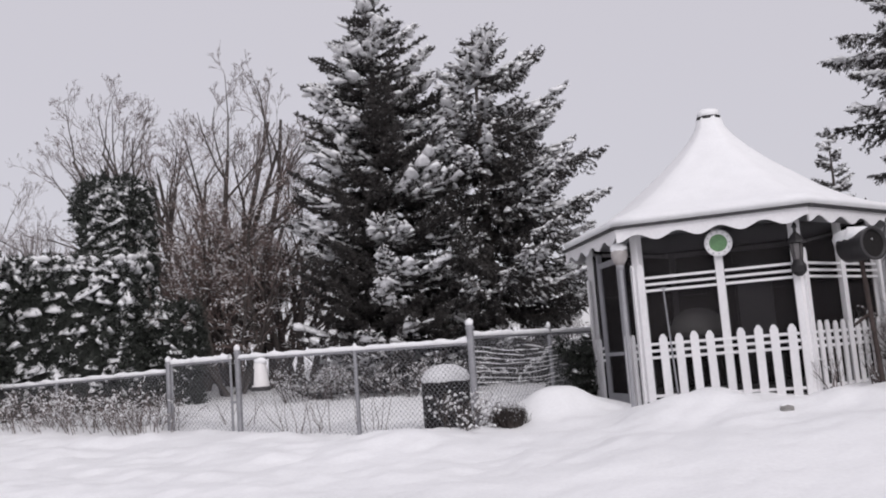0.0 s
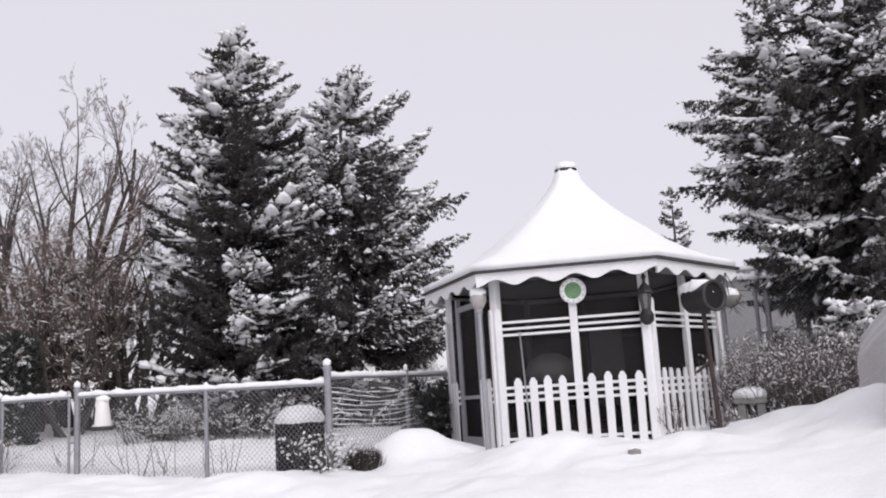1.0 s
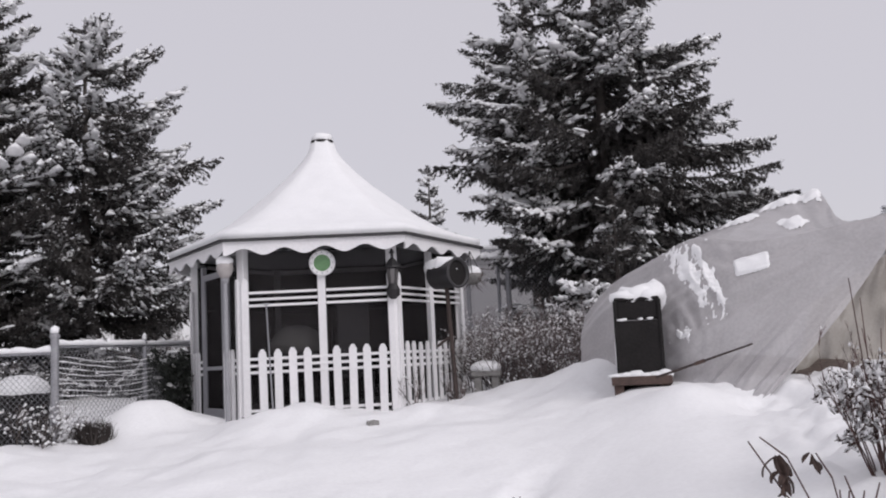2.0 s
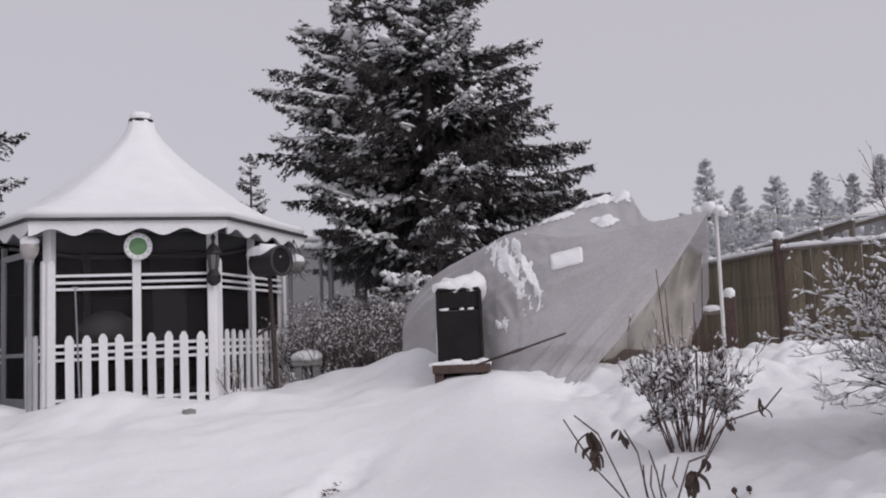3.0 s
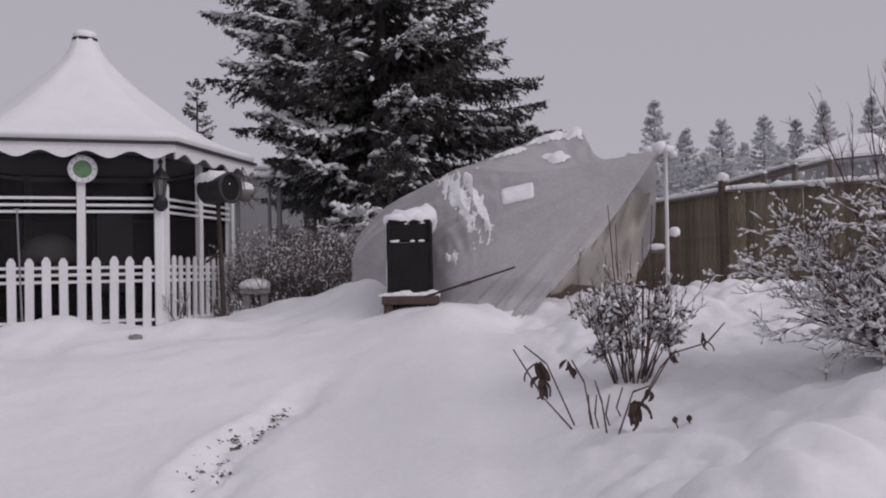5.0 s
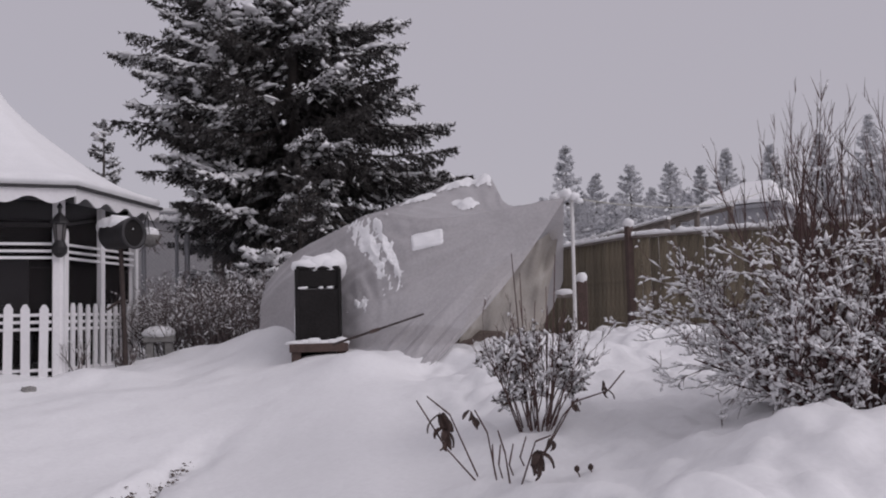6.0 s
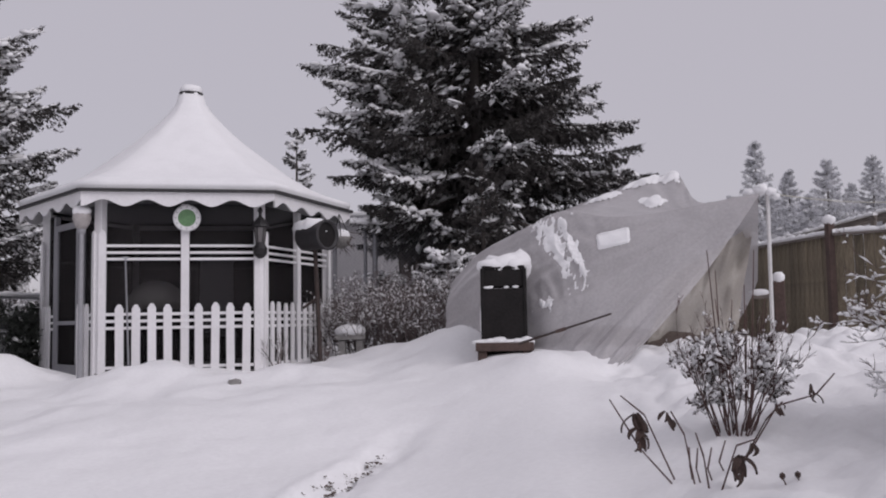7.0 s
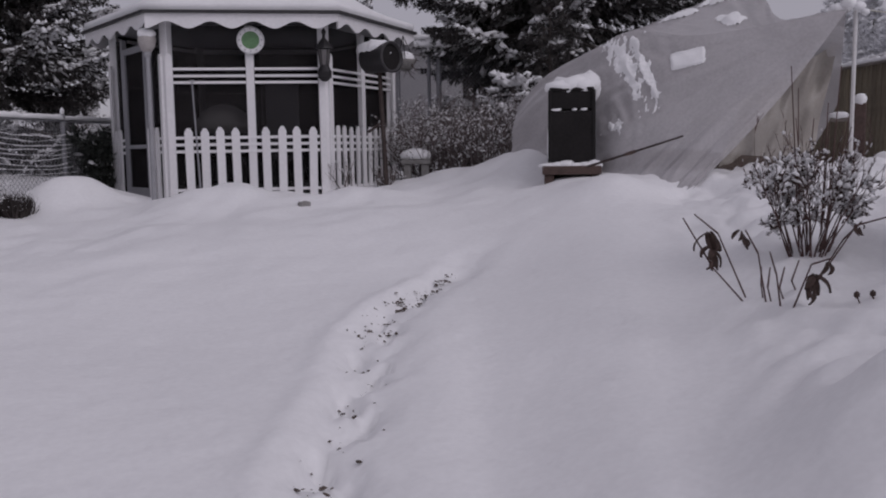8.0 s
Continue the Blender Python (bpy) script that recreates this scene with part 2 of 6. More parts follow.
def pillows(p0, p1, w, h, rng, lite=False):
    """Soft ridges of snow that lie on rods from p0 to p1, w wide and h high."""
    k = len(p0)
    if lite:
        d, up = p1 - p0, np.array([0, 0, 1.0])
        a = np.cross(d, up)
        a /= np.linalg.norm(a, axis=1, keepdims=True) + 1e-9
        c = p0 + d * rng.uniform(0.35, 0.65, (k, 1))
        ww, hh = (w * rng.uniform(0.8, 1.25, k))[:, None], (h * rng.uniform(0.8, 1.25, k))[:, None]
        v = np.stack([p0, c + a * ww - up * hh * 0.25, c + up * hh, c - a * ww - up * hh * 0.25, p1], 1)
        f = np.array([(0, 2, 1), (0, 3, 2), (0, 1, 3), (4, 1, 2), (4, 2, 3), (4, 3, 1)])
        return v.reshape(-1, 3), (f[None] + (np.arange(k) * 5)[:, None, None]).reshape(-1, 3)
    d = p1 - p0
    d, a, b = frames_of(d + 1e-9)
    a = np.cross(d, np.array([[0, 0, 1.0]]))
    a /= np.linalg.norm(a, axis=1, keepdims=True) + 1e-9
    st = np.array([0.18, 0.5, 0.84])
    amp = np.array([0.75, 1.0, 0.7])[None] * rng.uniform(0.6, 1.25, (k, 3))
    c = p0[:, None] + (p1 - p0)[:, None] * st[None, :, None]
    up = np.array([0, 0, 1.0])
    ww, hh = (w[:, None] * amp)[..., None], (h[:, None] * amp)[..., None]
    ring = np.stack([c + a[:, None] * ww - up * hh * 0.25, c + up * hh, c - a[:, None] * ww - up * hh * 0.25, c - up * hh * 0.35], 2)
    v = np.concatenate([p0[:, None], ring.reshape(k, 12, 3), p1[:, None]], 1)
    f = []
    for q in range(4):
        n2 = (q + 1) % 4
        f.append((0, 1 + n2, 1 + q))
        for s in (0, 4):
            f += [(1 + s + q, 1 + s + n2, 5 + s + n2), (1 + s + q, 5 + s + n2, 5 + s + q)]
        f.append((9 + q, 9 + n2, 13))
    f = np.array(f)
    return v.reshape(-1, 3), (f[None] + (np.arange(k) * 14)[:, None, None]).reshape(-1, 3)


def needles_on(p0, p1, rng, step=0.03, size=0.05, width=0.011, around=4):
    """Short blades that stand round rods from p0 to p1."""
    d = p1 - p0
    ln = np.linalg.norm(d, axis=1)
    cnt = np.maximum((ln / step).astype(int), 2) * around
    idx = np.repeat(np.arange(len(p0)), cnt)
    u = rng.uniform(0, 1, len(idx))
    dn, a, b = frames_of(d + 1e-9)
    th = rng.uniform(0, 2 * np.pi, len(idx))
    out = np.cos(th)[:, None] * a[idx] + np.sin(th)[:, None] * b[idx]
    way = out * 0.8 + dn[idx] * rng.uniform(0.4, 1.1, (len(idx), 1))
    way /= np.linalg.norm(way, axis=1, keepdims=True)
    base = p0[idx] + d[idx] * u[:, None]
    side = np.cross(way, rng.normal(size=(len(idx), 3)))
    side /= np.linalg.norm(side, axis=1, keepdims=True) + 1e-9
    s = size * rng.uniform(0.7, 1.3, (len(idx), 1))
    v = np.stack([base - side * width, base + side * width, base + way * s], 1)
    return v.reshape(-1, 3), np.arange(len(idx) * 3).reshape(-1, 3)


def join(*meshes):
    vs, fs, o = [], [], 0
    for v, f in meshes:
        vs.append(v)
        fs.append(f + o)
        o += len(v)
    return np.concatenate(vs), np.concatenate(fs)


# ---- the lie of the land ----
R_KEYS = np.array([0, 3, 5, 7, 9.5, 11, 13, 16, 20, 30, 60, 300, 3000.0])
A_KEYS = np.array([-25, 0, 17, 27, 38, 50, 65.0])
LAND = np.array([
    [0, .03, .18, .36, .52, .60, .66, .98, 1.22, 1.9, 3.5, 9, 60],
    [0, .03, .18, .38, .56, .64, .70, 1.02, 1.22, 1.9, 3.5, 9, 60],
    [0, .03, .18, .40, .80, .87, .92, .95, 1.00, 1.6, 2.5, 9, 60],
    [0, .05, .20, .42, .85, .97, 1.02, 1.05, 1.1, 1.6, 2.5, 9, 60],
    [0, .20, .42, .68, 1.12, 1.18, 1.15, 1.10, 1.1, 1.5, 2.5, 9, 60],
    [0, .36, .58, .85, 1.13, 1.20, 1.10, 1.05, 1.1, 1.3, 2.5, 9, 60],
    [0, .42, .74, .95, 1.2, 1.20, 1.10, 1.10, 1.2, 1.3, 2.5, 9, 60]])
# heaps: azimuth, distance, radius, height
HEAPS = ((-3.4, 10.9, 0.5, 0.22), (-7.5, 11.4, 0.6, 0.10), (-14, 13.0, 0.7, 0.07), (5.7, 12.3, 0.45, 0.44), (33.0, 11.6, 0.5, 0.22), (33.4, 10.9, 0.36, 0.22), (13.6, 10.9, 0.50, 0.19),
         (16.5, 10.7, 0.35, 0.06), (21.7, 10.7, 0.28, 0.13), (30, 12.1, 0.6, 0.14), (39.2, 8.95, 0.33, 0.20), (42.4, 9.0, 0.40, -0.26), (46.5, 8.6, 0.4, 0.05),
         (52.0, 8.2, 0.40, 0.22), (57.5, 9.6, 0.6, 0.10), (61.0, 3.5, 0.36, 0.25), (55.0, 3.3, 0.3, 0.18), (64.5, 4.5, 0.55, 0.20), (68.5, 4.5, 0.5, 0.16))


def land(x, y):
    """Height of the snow at x, y (arrays)."""
    x, y = np.asarray(x, float), np.asarray(y, float)
    r = np.hypot(x, y)
    az = np.degrees(np.arctan2(x, np.abs(y) + 0.3))
    az = np.clip(az, -25, 65)
    i = np.clip(np.searchsorted(A_KEYS, az) - 1, 0, len(A_KEYS) - 2)
    w = (az - A_KEYS[i]) / (A_KEYS[i + 1] - A_KEYS[i])
    w = w * w * (3 - 2 * w)
    j = np.clip(np.searchsorted(R_KEYS, r) - 1, 0, len(R_KEYS) - 2)
    u = np.clip((r - R_KEYS[j]) / (R_KEYS[j + 1] - R_KEYS[j]), 0, 1)
    slope = np.gradient(LAND, R_KEYS, axis=1)
    h = R_KEYS[j + 1] - R_KEYS[j]

    def along(k):
        a, b, sa, sb = LAND[k, j], LAND[k, j + 1], slope[k, j], slope[k, j + 1]
        return (2 * u**3 - 3 * u**2 + 1) * a + (u**3 - 2 * u**2 + u) * h * sa + (3 * u**2 - 2 * u**3) * b + (u**3 - u**2) * h * sb
    z = along(i) * (1 - w) + along(i + 1) * w
    for a, d, s, t in HEAPS:
        cx, cy = d * math.sin(radians(a)), d * math.cos(radians(a))
        z = z + t * np.exp(-((x - cx) ** 2 + (y - cy) ** 2) / (2 * s * s))
    return z


def ground_at(x, y):
    return float(land(x, y))


def polar(az, d):
    return d * math.sin(radians(az)), d * math.cos(radians(az))


def axis(lo, hi, step, far, grow=1.25):
    mid = list(np.arange(lo, hi + 1e-6, step))
    up, s = [], step
    while (mid[-1] + sum(up)) < far:
        s *= grow
        up.append(s)
    down = [lo - c for c in np.cumsum(up)][::-1]
    return np.array(down + mid + [mid[-1] + c for c in np.cumsum(up)])


def build_ground():
    xs, ys = axis(-9, 14, 0.062, 2500), axis(0.8, 15, 0.062, 2500)
    gx, gy = np.meshgrid(xs, ys)
    z = land(gx, gy)
    flat = [(x, y) for x, y in zip(gx.ravel(), gy.ravel())]
    soft = np.array([noise.noise(Vector((x * 0.55, y * 0.55, 3))) * 0.06 + (noise.noise(Vector((x * 1.5, y * 1.5, 7))) * 0.075
                     + noise.noise(Vector((x * 3.6, y * 3.6, 1))) * 0.030) * min(1.0, max(0.12, (y - 6.5) * 0.3 + 0.12, ((x - 2.6) * 0.28 - (y - 2.5) * 0.14) * min(1.0, max(0.0, y - 0.6)))) + noise.noise(Vector((x * 5, y * 5, 2))) * 0.008 + (abs(noise.noise(Vector((x * 3.4, y * 3.4, 4)))) * 0.13 + noise.noise(Vector((x * 8, y * 8, 6))) * 0.03) * max(0.0, min(1.0, (x - 2.3) * 1.6 - (y - 2.2) * 1.2)) * min(1.0, max(0.0, y - 0.6)) if -12 < x < 18 and -3 < y < 24 else 0.0 for x, y in flat])
    sunk = trench(gx, gy)
    trod = np.array([noise.noise(Vector((x * 5.5, y * 4.5, 9))) + 0.9 * noise.noise(Vector((x * 12, y * 10, 5))) if -3 < x < 4 and 1 < y < 9 else 0.0 for x, y in flat]).reshape(z.shape)
    z = z + soft.reshape(z.shape) + sunk * (1.05 + 0.85 * trod)
    v = np.stack([gx, gy, z], -1).reshape(-1, 3)
    ny, nx = gx.shape
    i = (np.arange(ny - 1)[:, None] * nx + np.arange(nx - 1)[None]).ravel()
    f = np.concatenate([np.stack([i, i + 1, i + nx + 1], 1), np.stack([i, i + nx + 1, i + nx], 1)])
    ob = part_np("ground", v, f, SNOW, None, smooth=True)
    tagged(ob, "snow-covered garden ground with soft drifts", "ground", kind="structure")


WAY_Y, WAY_X = [2.2, 3.6, 4.5, 5.45, 6.0, 6.35, 7.0], [0.75, 1.25, 1.82, 2.33, 2.86, 3.36, 4.1]


def trench(x, y):
    """The shallow trodden way across the lawn."""
    cx = np.interp(y, WAY_Y, WAY_X)
    on = np.clip((7.0 - y) / 0.9, 0, 1) * np.clip((y - 1.0) / 1.0, 0, 1)
    d = np.clip(x - cx, -3, 3)
    left = 1 / (1 + np.exp(-(d + 0.16) / 0.035))
    right = 1 / (1 + np.exp((d - 0.22) / 0.09))
    floor = -0.085 * left * right + 0.022 * np.exp(-((d + 0.30) / 0.10) ** 2) + 0.012 * np.exp(-((d - 0.5) / 0.2) ** 2)
    # footprints, left and right in turn
    for k in range(15):
        fy = 1.9 + 0.31 * k
        fx = np.interp(fy, WAY_Y, WAY_X) + (0.10 if k % 2 else -0.06)
        lean = 0.55 * (y - fy)
        floor = floor - 0.075 * np.exp(-(((x - fx - lean) / 0.065) ** 4 + ((y - fy) / 0.13) ** 4)) + 0.02 * np.exp(-(((x - fx - lean) / 0.12) ** 2 + ((y - fy + 0.2) / 0.07) ** 2))
    return on * floor


build_ground()


# ---- gazebo ----
GX, GY, GZ, GTURN = 3.90, 13.01, 0.86, -20.45
WALL_R, EAVE_R = 1.94, 2.29
gazebo = thing("gazebo", "white six-sided screened garden gazebo under a snowy tent roof", "gazebo", (GX, GY, GZ), GTURN)


def hexpoint(k, r):
    """Corner k of the hexagon; corners 0 and 1 bound the front, which faces -y."""
    a = radians(-120 + 60 * k)
    return Vector((r * math.cos(a), r * math.sin(a), 0))


def face_frame(k, r=WALL_R):
    """Matrix of wall k: x along it from corner k, -y outwards, z up."""
    a, b = hexpoint(k, r), hexpoint(k + 1, r)
    x = (b - a).normalized()
    y = Vector((0, 0, 1)).cross(x)
    return Matrix(((x.x, y.x, 0, a.x), (x.y, y.y, 0, a.y), (0, 0, 1, 0), (0, 0, 0, 1))), (b - a).length


def face_box(name, k, x, z, s, material, y=0.0, bevel=0.006, label="", lean=0.0):
    m, w = face_frame(k)
    bm = bmesh.new()
    box(bm, (0, 0, 0), s, bevel=bevel)
    bmesh.ops.transform(bm, matrix=m @ pose(x, y, z, 0, lean, 0), verts=bm.verts)
    return part(name, bm, material, gazebo, label)


def picket_mesh(bm, m, w, h, t=0.022):
    pts = [(-w / 2, 0), (w / 2, 0), (w / 2, h - w * 0.55), (w * 0.18, h), (-w * 0.18, h), (-w / 2, h - w * 0.55)]
    front = [bm.verts.new(m @ Vector((x, -t / 2, z))) for x, z in pts]
    back = [bm.verts.new(m @ Vector((x, t / 2, z))) for x, z in pts]
    bm.faces.new(front)
    bm.faces.new(back[::-1])
    for i in range(6):
        j = (i + 1) % 6
        bm.faces.new((front[j], front[i], back[i], back[j]))


def picket(k, x, top, rng, w=0.10):
    m, _ = face_frame(k)
    bm = bmesh.new()
    picket_mesh(bm, m @ pose(x, -0.075, 0.0, 0, rng.uniform(-0.8, 0.8), 0), w, top)
    part("picket", bm, WHITE, gazebo)


def build_gazebo():
    rng = random.Random(4)
    bm = bmesh.new()
    vs = [bm.verts.new(hexpoint(k, WALL_R + 0.05) + Vector((0, 0, z))) for z in (-0.25, 0.05) for k in range(6)]
    bm.faces.new(vs[:6][::-1])
    bm.faces.new(vs[6:])
    for k in range(6):
        j = (k + 1) % 6
        bm.faces.new((vs[k], vs[j], vs[6 + j], vs[6 + k]))
    part("deck", bm, FLOORING, gazebo, "dark timber deck")
    side = WALL_R
    # corner posts: a plain inner post up to the eave and a broad board outside
    for k in range(6):
        p = hexpoint(k, WALL_R - 0.02)
        bm = bmesh.new()
        a = math.degrees(math.atan2(p.y, p.x))
        box(bm, (0, 0, 0), (0.11, 0.11, 2.2), bevel=0.008)
        bmesh.ops.transform(bm, matrix=Matrix.Translation((p.x, p.y, 1.14)) @ pose(0, 0, 0, 0, 0, a), verts=bm.verts)
        part("corner_post", bm, WHITE, gazebo)
        for kk, x, w in ((k, 0.045, 0.085), ((k - 1) % 6, side - 0.035, 0.075)):
            m, _ = face_frame(kk)
            bm = bmesh.new()
            picket_mesh(bm, m @ pose(x, -0.055, 0.0), w, 1.80, 0.03)
            part("corner_board", bm, WHITE, gazebo)
    for k in range(6):
        m, w = face_frame(k)
        if k == 5:
            continue
        face_box("mid_post", k, side / 2 + (0.05 if k == 0 else 0.0), 1.09, (0.10, 0.07, 2.10), WHITE, y=-0.02)
        for z in (1.45, 1.53, 1.615):
            for x0, x1 in ((0.08, side / 2 - 0.055 + (0.05 if k == 0 else 0.0)), (side / 2 + 0.055 + (0.05 if k == 0 else 0.0), side - 0.08)):
                face_box("rail", k, (x0 + x1) / 2, z, (x1 - x0, 0.04, 0.032), WHITE, y=-0.02, bevel=0.004)
        for z in (0.12, 0.60, 0.685, 0.77):
            face_box("picket_rail", k, side / 2, z, (side - 0.16, 0.03, 0.036), WHITE, y=-0.045, bevel=0.004)
        # insect screens behind the bars
        for x0, x1 in ((0.05, side / 2), (side / 2, side - 0.05)):
            for z0, z1 in ((0.03, 1.53), (1.53, 2.15)):
                bm = bmesh.new()
                box(bm, ((x0 + x1) / 2, 0.03, (z0 + z1) / 2), (x1 - x0 - 0.006, 0.006, z1 - z0 - 0.006))
                bmesh.ops.transform(bm, matrix=m, verts=bm.verts)
                # rear walls take the near-opaque screen, to shut out daylight behind
                part("screen", bm, SCREEN if k < 2 else BLOCKING_SCREEN, gazebo, "dark insect screen")
        if k == 0:
            for i in range(4):
                picket(k, 0.257 + 0.19 * i, 0.895 + rng.uniform(-0.01, 0.01), rng)
                picket(k, 1.196 + 0.19 * i, 0.895 + rng.uniform(-0.01, 0.01), rng)
        else:
            for i in range(10):
                picket(k, 0.17 + (side - 0.30) * i / 9, 0.90 + rng.uniform(-0.015, 0.015), rng, 0.085)
    # door wall
    k = 5
    m, w = face_frame(k)
    x0, x1 = 0.52, 1.36
    for x in (0.12, 0.25, 0.38, 1.48, 1.62, 1.76):
        picket(k, x, 0.91, rng, 0.09)
    for a, b in ((0.06, 0.47), (1.41, side - 0.06)):
        for z in (0.60, 0.685, 0.77):
            face_box("picket_rail", k, (a + b) / 2, z, (b - a, 0.03, 0.036), WHITE, y=-0.045, bevel=0.004)
        bm = bmesh.new()
        box(bm, ((a + b) / 2, 0.03, 1.09), (b - a + 0.08, 0.006, 2.1))
        bmesh.ops.transform(bm, matrix=m, verts=bm.verts)
        part("screen", bm, SCREEN, gazebo, "dark insect screen")
    for x in (x0 - 0.04, x1 + 0.04):
        face_box("door_jamb", k, x, 1.05, (0.06, 0.07, 2.12), GREY_FRAME, y=-0.01)
    bm = bmesh.new()
    for c, s in (((x0 + 0.045, -0.03, 1.0), (0.07, 0.035, 1.96)), ((x1 - 0.045, -0.03, 1.0), (0.07, 0.035, 1.96)),
                 (((x0 + x1) / 2, -0.03, 1.94), (x1 - x0 - 0.16, 0.035, 0.08)), (((x0 + x1) / 2, -0.03, 0.68), (x1 - x0 - 0.16, 0.035, 0.05)),
                 (((x0 + x1) / 2, -0.03, 0.08), (x1 - x0 - 0.16, 0.035, 0.12))):
        box(bm, c, s, bevel=0.004)
    bmesh.ops.transform(bm, matrix=m, verts=bm.verts)
    door = part("door", bm, GREY_FRAME, gazebo, "grey framed screen door")
    bm = bmesh.new()
    box(bm, ((x0 + x1) / 2, -0.022, 1.0), (x1 - x0 - 0.1, 0.004, 1.86))
    bmesh.ops.transform(bm, matrix=m, verts=bm.verts)
    part("door_screen", bm, SCREEN, door)
    # scalloped valance, drip edge
    for k in range(6):
        m, w = face_frame(k, EAVE_R)
        bm = bmesh.new()
        n = 60
        top, bot = [], []
        for i in range(n + 1):
            z = -0.145 - 0.042 * math.cos(2 * math.pi * i / 13.33)
            x = w * i / n
            top.append((x, 0))
            bot.append((x, z))
        for y in (0.0, 0.02):
            a = [bm.verts.new(m @ Vector((x, y, 2.26 + z))) for x, z in top]
            b = [bm.verts.new(m @ Vector((x, y, 2.26 + z))) for x, z in bot]
            for i in range(n):
                q = (b[i], b[i + 1], a[i + 1], a[i])
                bm.faces.new(q if y == 0 else q[::-1])
            if y == 0:
                keep_a, keep_b = a, b
        for i in range(n):
            bm.faces.new((keep_b[i + 1], keep_b[i], b[i], b[i + 1]))
        part("valance", bm, WHITE, gazebo, "white scalloped valance board")
        bm = bmesh.new()
        box(bm, (w / 2, -0.012, 2.268), (w + 0.05, 0.07, 0.036), bevel=0.004)
        bmesh.ops.transform(bm, matrix=m, verts=bm.verts)
        part("drip_edge", bm, DARK_EDGE, gazebo, "dark drip edge")
    # roof: a bell-shaped tent, with its snow
    hs = [0, 0.05, 0.127, 0.25, 0.41, 0.55, 0.695, 0.80, 0.89, 1.0]
    rs = [1.0, 0.88, 0.75, 0.605, 0.455, 0.325, 0.21, 0.14, 0.095, 0.072]

    def shell(lift, edge):
        bm = bmesh.new()
        rings = []
        rows = list(zip(hs, rs))
        for i, (h, r) in enumerate(rows):
            ring = []
            for q in range(48):
                a = 2 * math.pi * q / 48
                c = ((math.degrees(a) + 180) % 60) - 30
                hexr = math.cos(radians(30)) / math.cos(radians(c))
                mixr = hexr * (1 - 0.55 * h) + (0.55 * h) * 0.95
                rr = EAVE_R * (r + (edge if i == 0 else 0)) * mixr
                z = 2.285 + 1.60 * h + lift * (1 if i else 0.25)
                wob = noise.noise(Vector((rr * math.cos(a) * 1.3, rr * math.sin(a) * 1.3, lift * 30))) * 0.02 * (lift > 0)
                ring.append(bm.verts.new((rr * math.cos(a), rr * math.sin(a), z + wob)))
            rings.append(ring)
        if lift:
            base = [bm.verts.new((v.co.x * 0.985, v.co.y * 0.985, 2.29)) for v in rings[0]]
            rings.insert(0, base)
            bulge = []
            for v in rings[1]:
                v.co.z = 2.29 + lift * 0.45
            for v, u in zip(rings[1], rings[2]):
                bulge.append(bm.verts.new((v.co.x * 0.975 + u.co.x * 0.025, v.co.y * 0.975 + u.co.y * 0.025, 2.29 + lift * 0.95)))
            rings.insert(2, bulge)
        for a, b in zip(rings, rings[1:]):
            for q in range(48):
                bm.faces.new((a[q], a[(q + 1) % 48], b[(q + 1) % 48], b[q]))
        bm.faces.new(rings[-1])
        return bm
    part("roof", shell(0.0, 0.0), GREY_FRAME, gazebo, "tent-shaped roof")
    part("roof_snow", shell(0.11, 0.005), SNOW_CLUMP, gazebo, "smooth deep snow cover", smooth=True)
    # vent cap on the peak
    vent = bmesh.new()
    lathe(vent, [(0.13, 3.82), (0.12, 3.92), (0.17, 3.94), (0.17, 3.98)], 16)
    part("vent_cap", vent, IRON, gazebo, "dark ridge vent")
    bm = bmesh.new()
    lump(bm, (0, 0, 4.02), (0.165, 0.165, 0.085), 3, 0.2)
    for a in (0.4, 2.2, 3.6, 5.1):
        lump(bm, (0.13 * math.cos(a), 0.13 * math.sin(a), 3.92), (0.05, 0.05, 0.07), a, 0.3, 1)
    part("vent_snow", bm, SNOW_CLUMP, gazebo, "snow cap", smooth=True)


build_gazebo()
GM = pose(GX, GY, GZ, 0, 0, GTURN)


def on_gazebo(x, y, z):
    return tuple(GM @ Vector((x, y, z)))


def wall_plate():
    ob = thing("wall_thermometer", "round green dial with a broad white rim on the middle post", "thermometer", on_gazebo(0.075, -1.78, 1.955), GTURN)
    bm = bmesh.new()
    lathe(bm, [(0.165, 0.0), (0.17, 0.012), (0.155, 0.035), (0.115, 0.03), (0.105, 0.018)], 32, m=pose(0, 0, 0, 90).to_3x3().to_4x4())
    part("rim", bm, WHITE, ob)
    bm = bmesh.new()
    lathe(bm, [(0.108, 0.012), (0.108, 0.022), (0.0001, 0.024)], 32, m=pose(0, 0, 0, 90).to_3x3().to_4x4())
    part("dial", bm, GREEN, ob, "mottled green dial")
    for k in range(12):
        a = 2 * math.pi * k / 12
        bm = bmesh.new()
        box(bm, (0.137 * math.cos(a), -0.036, 0.137 * math.sin(a)), (0.016, 0.006, 0.016), bevel=0.002)
        part("dial_mark", bm, GREY_FRAME, ob)


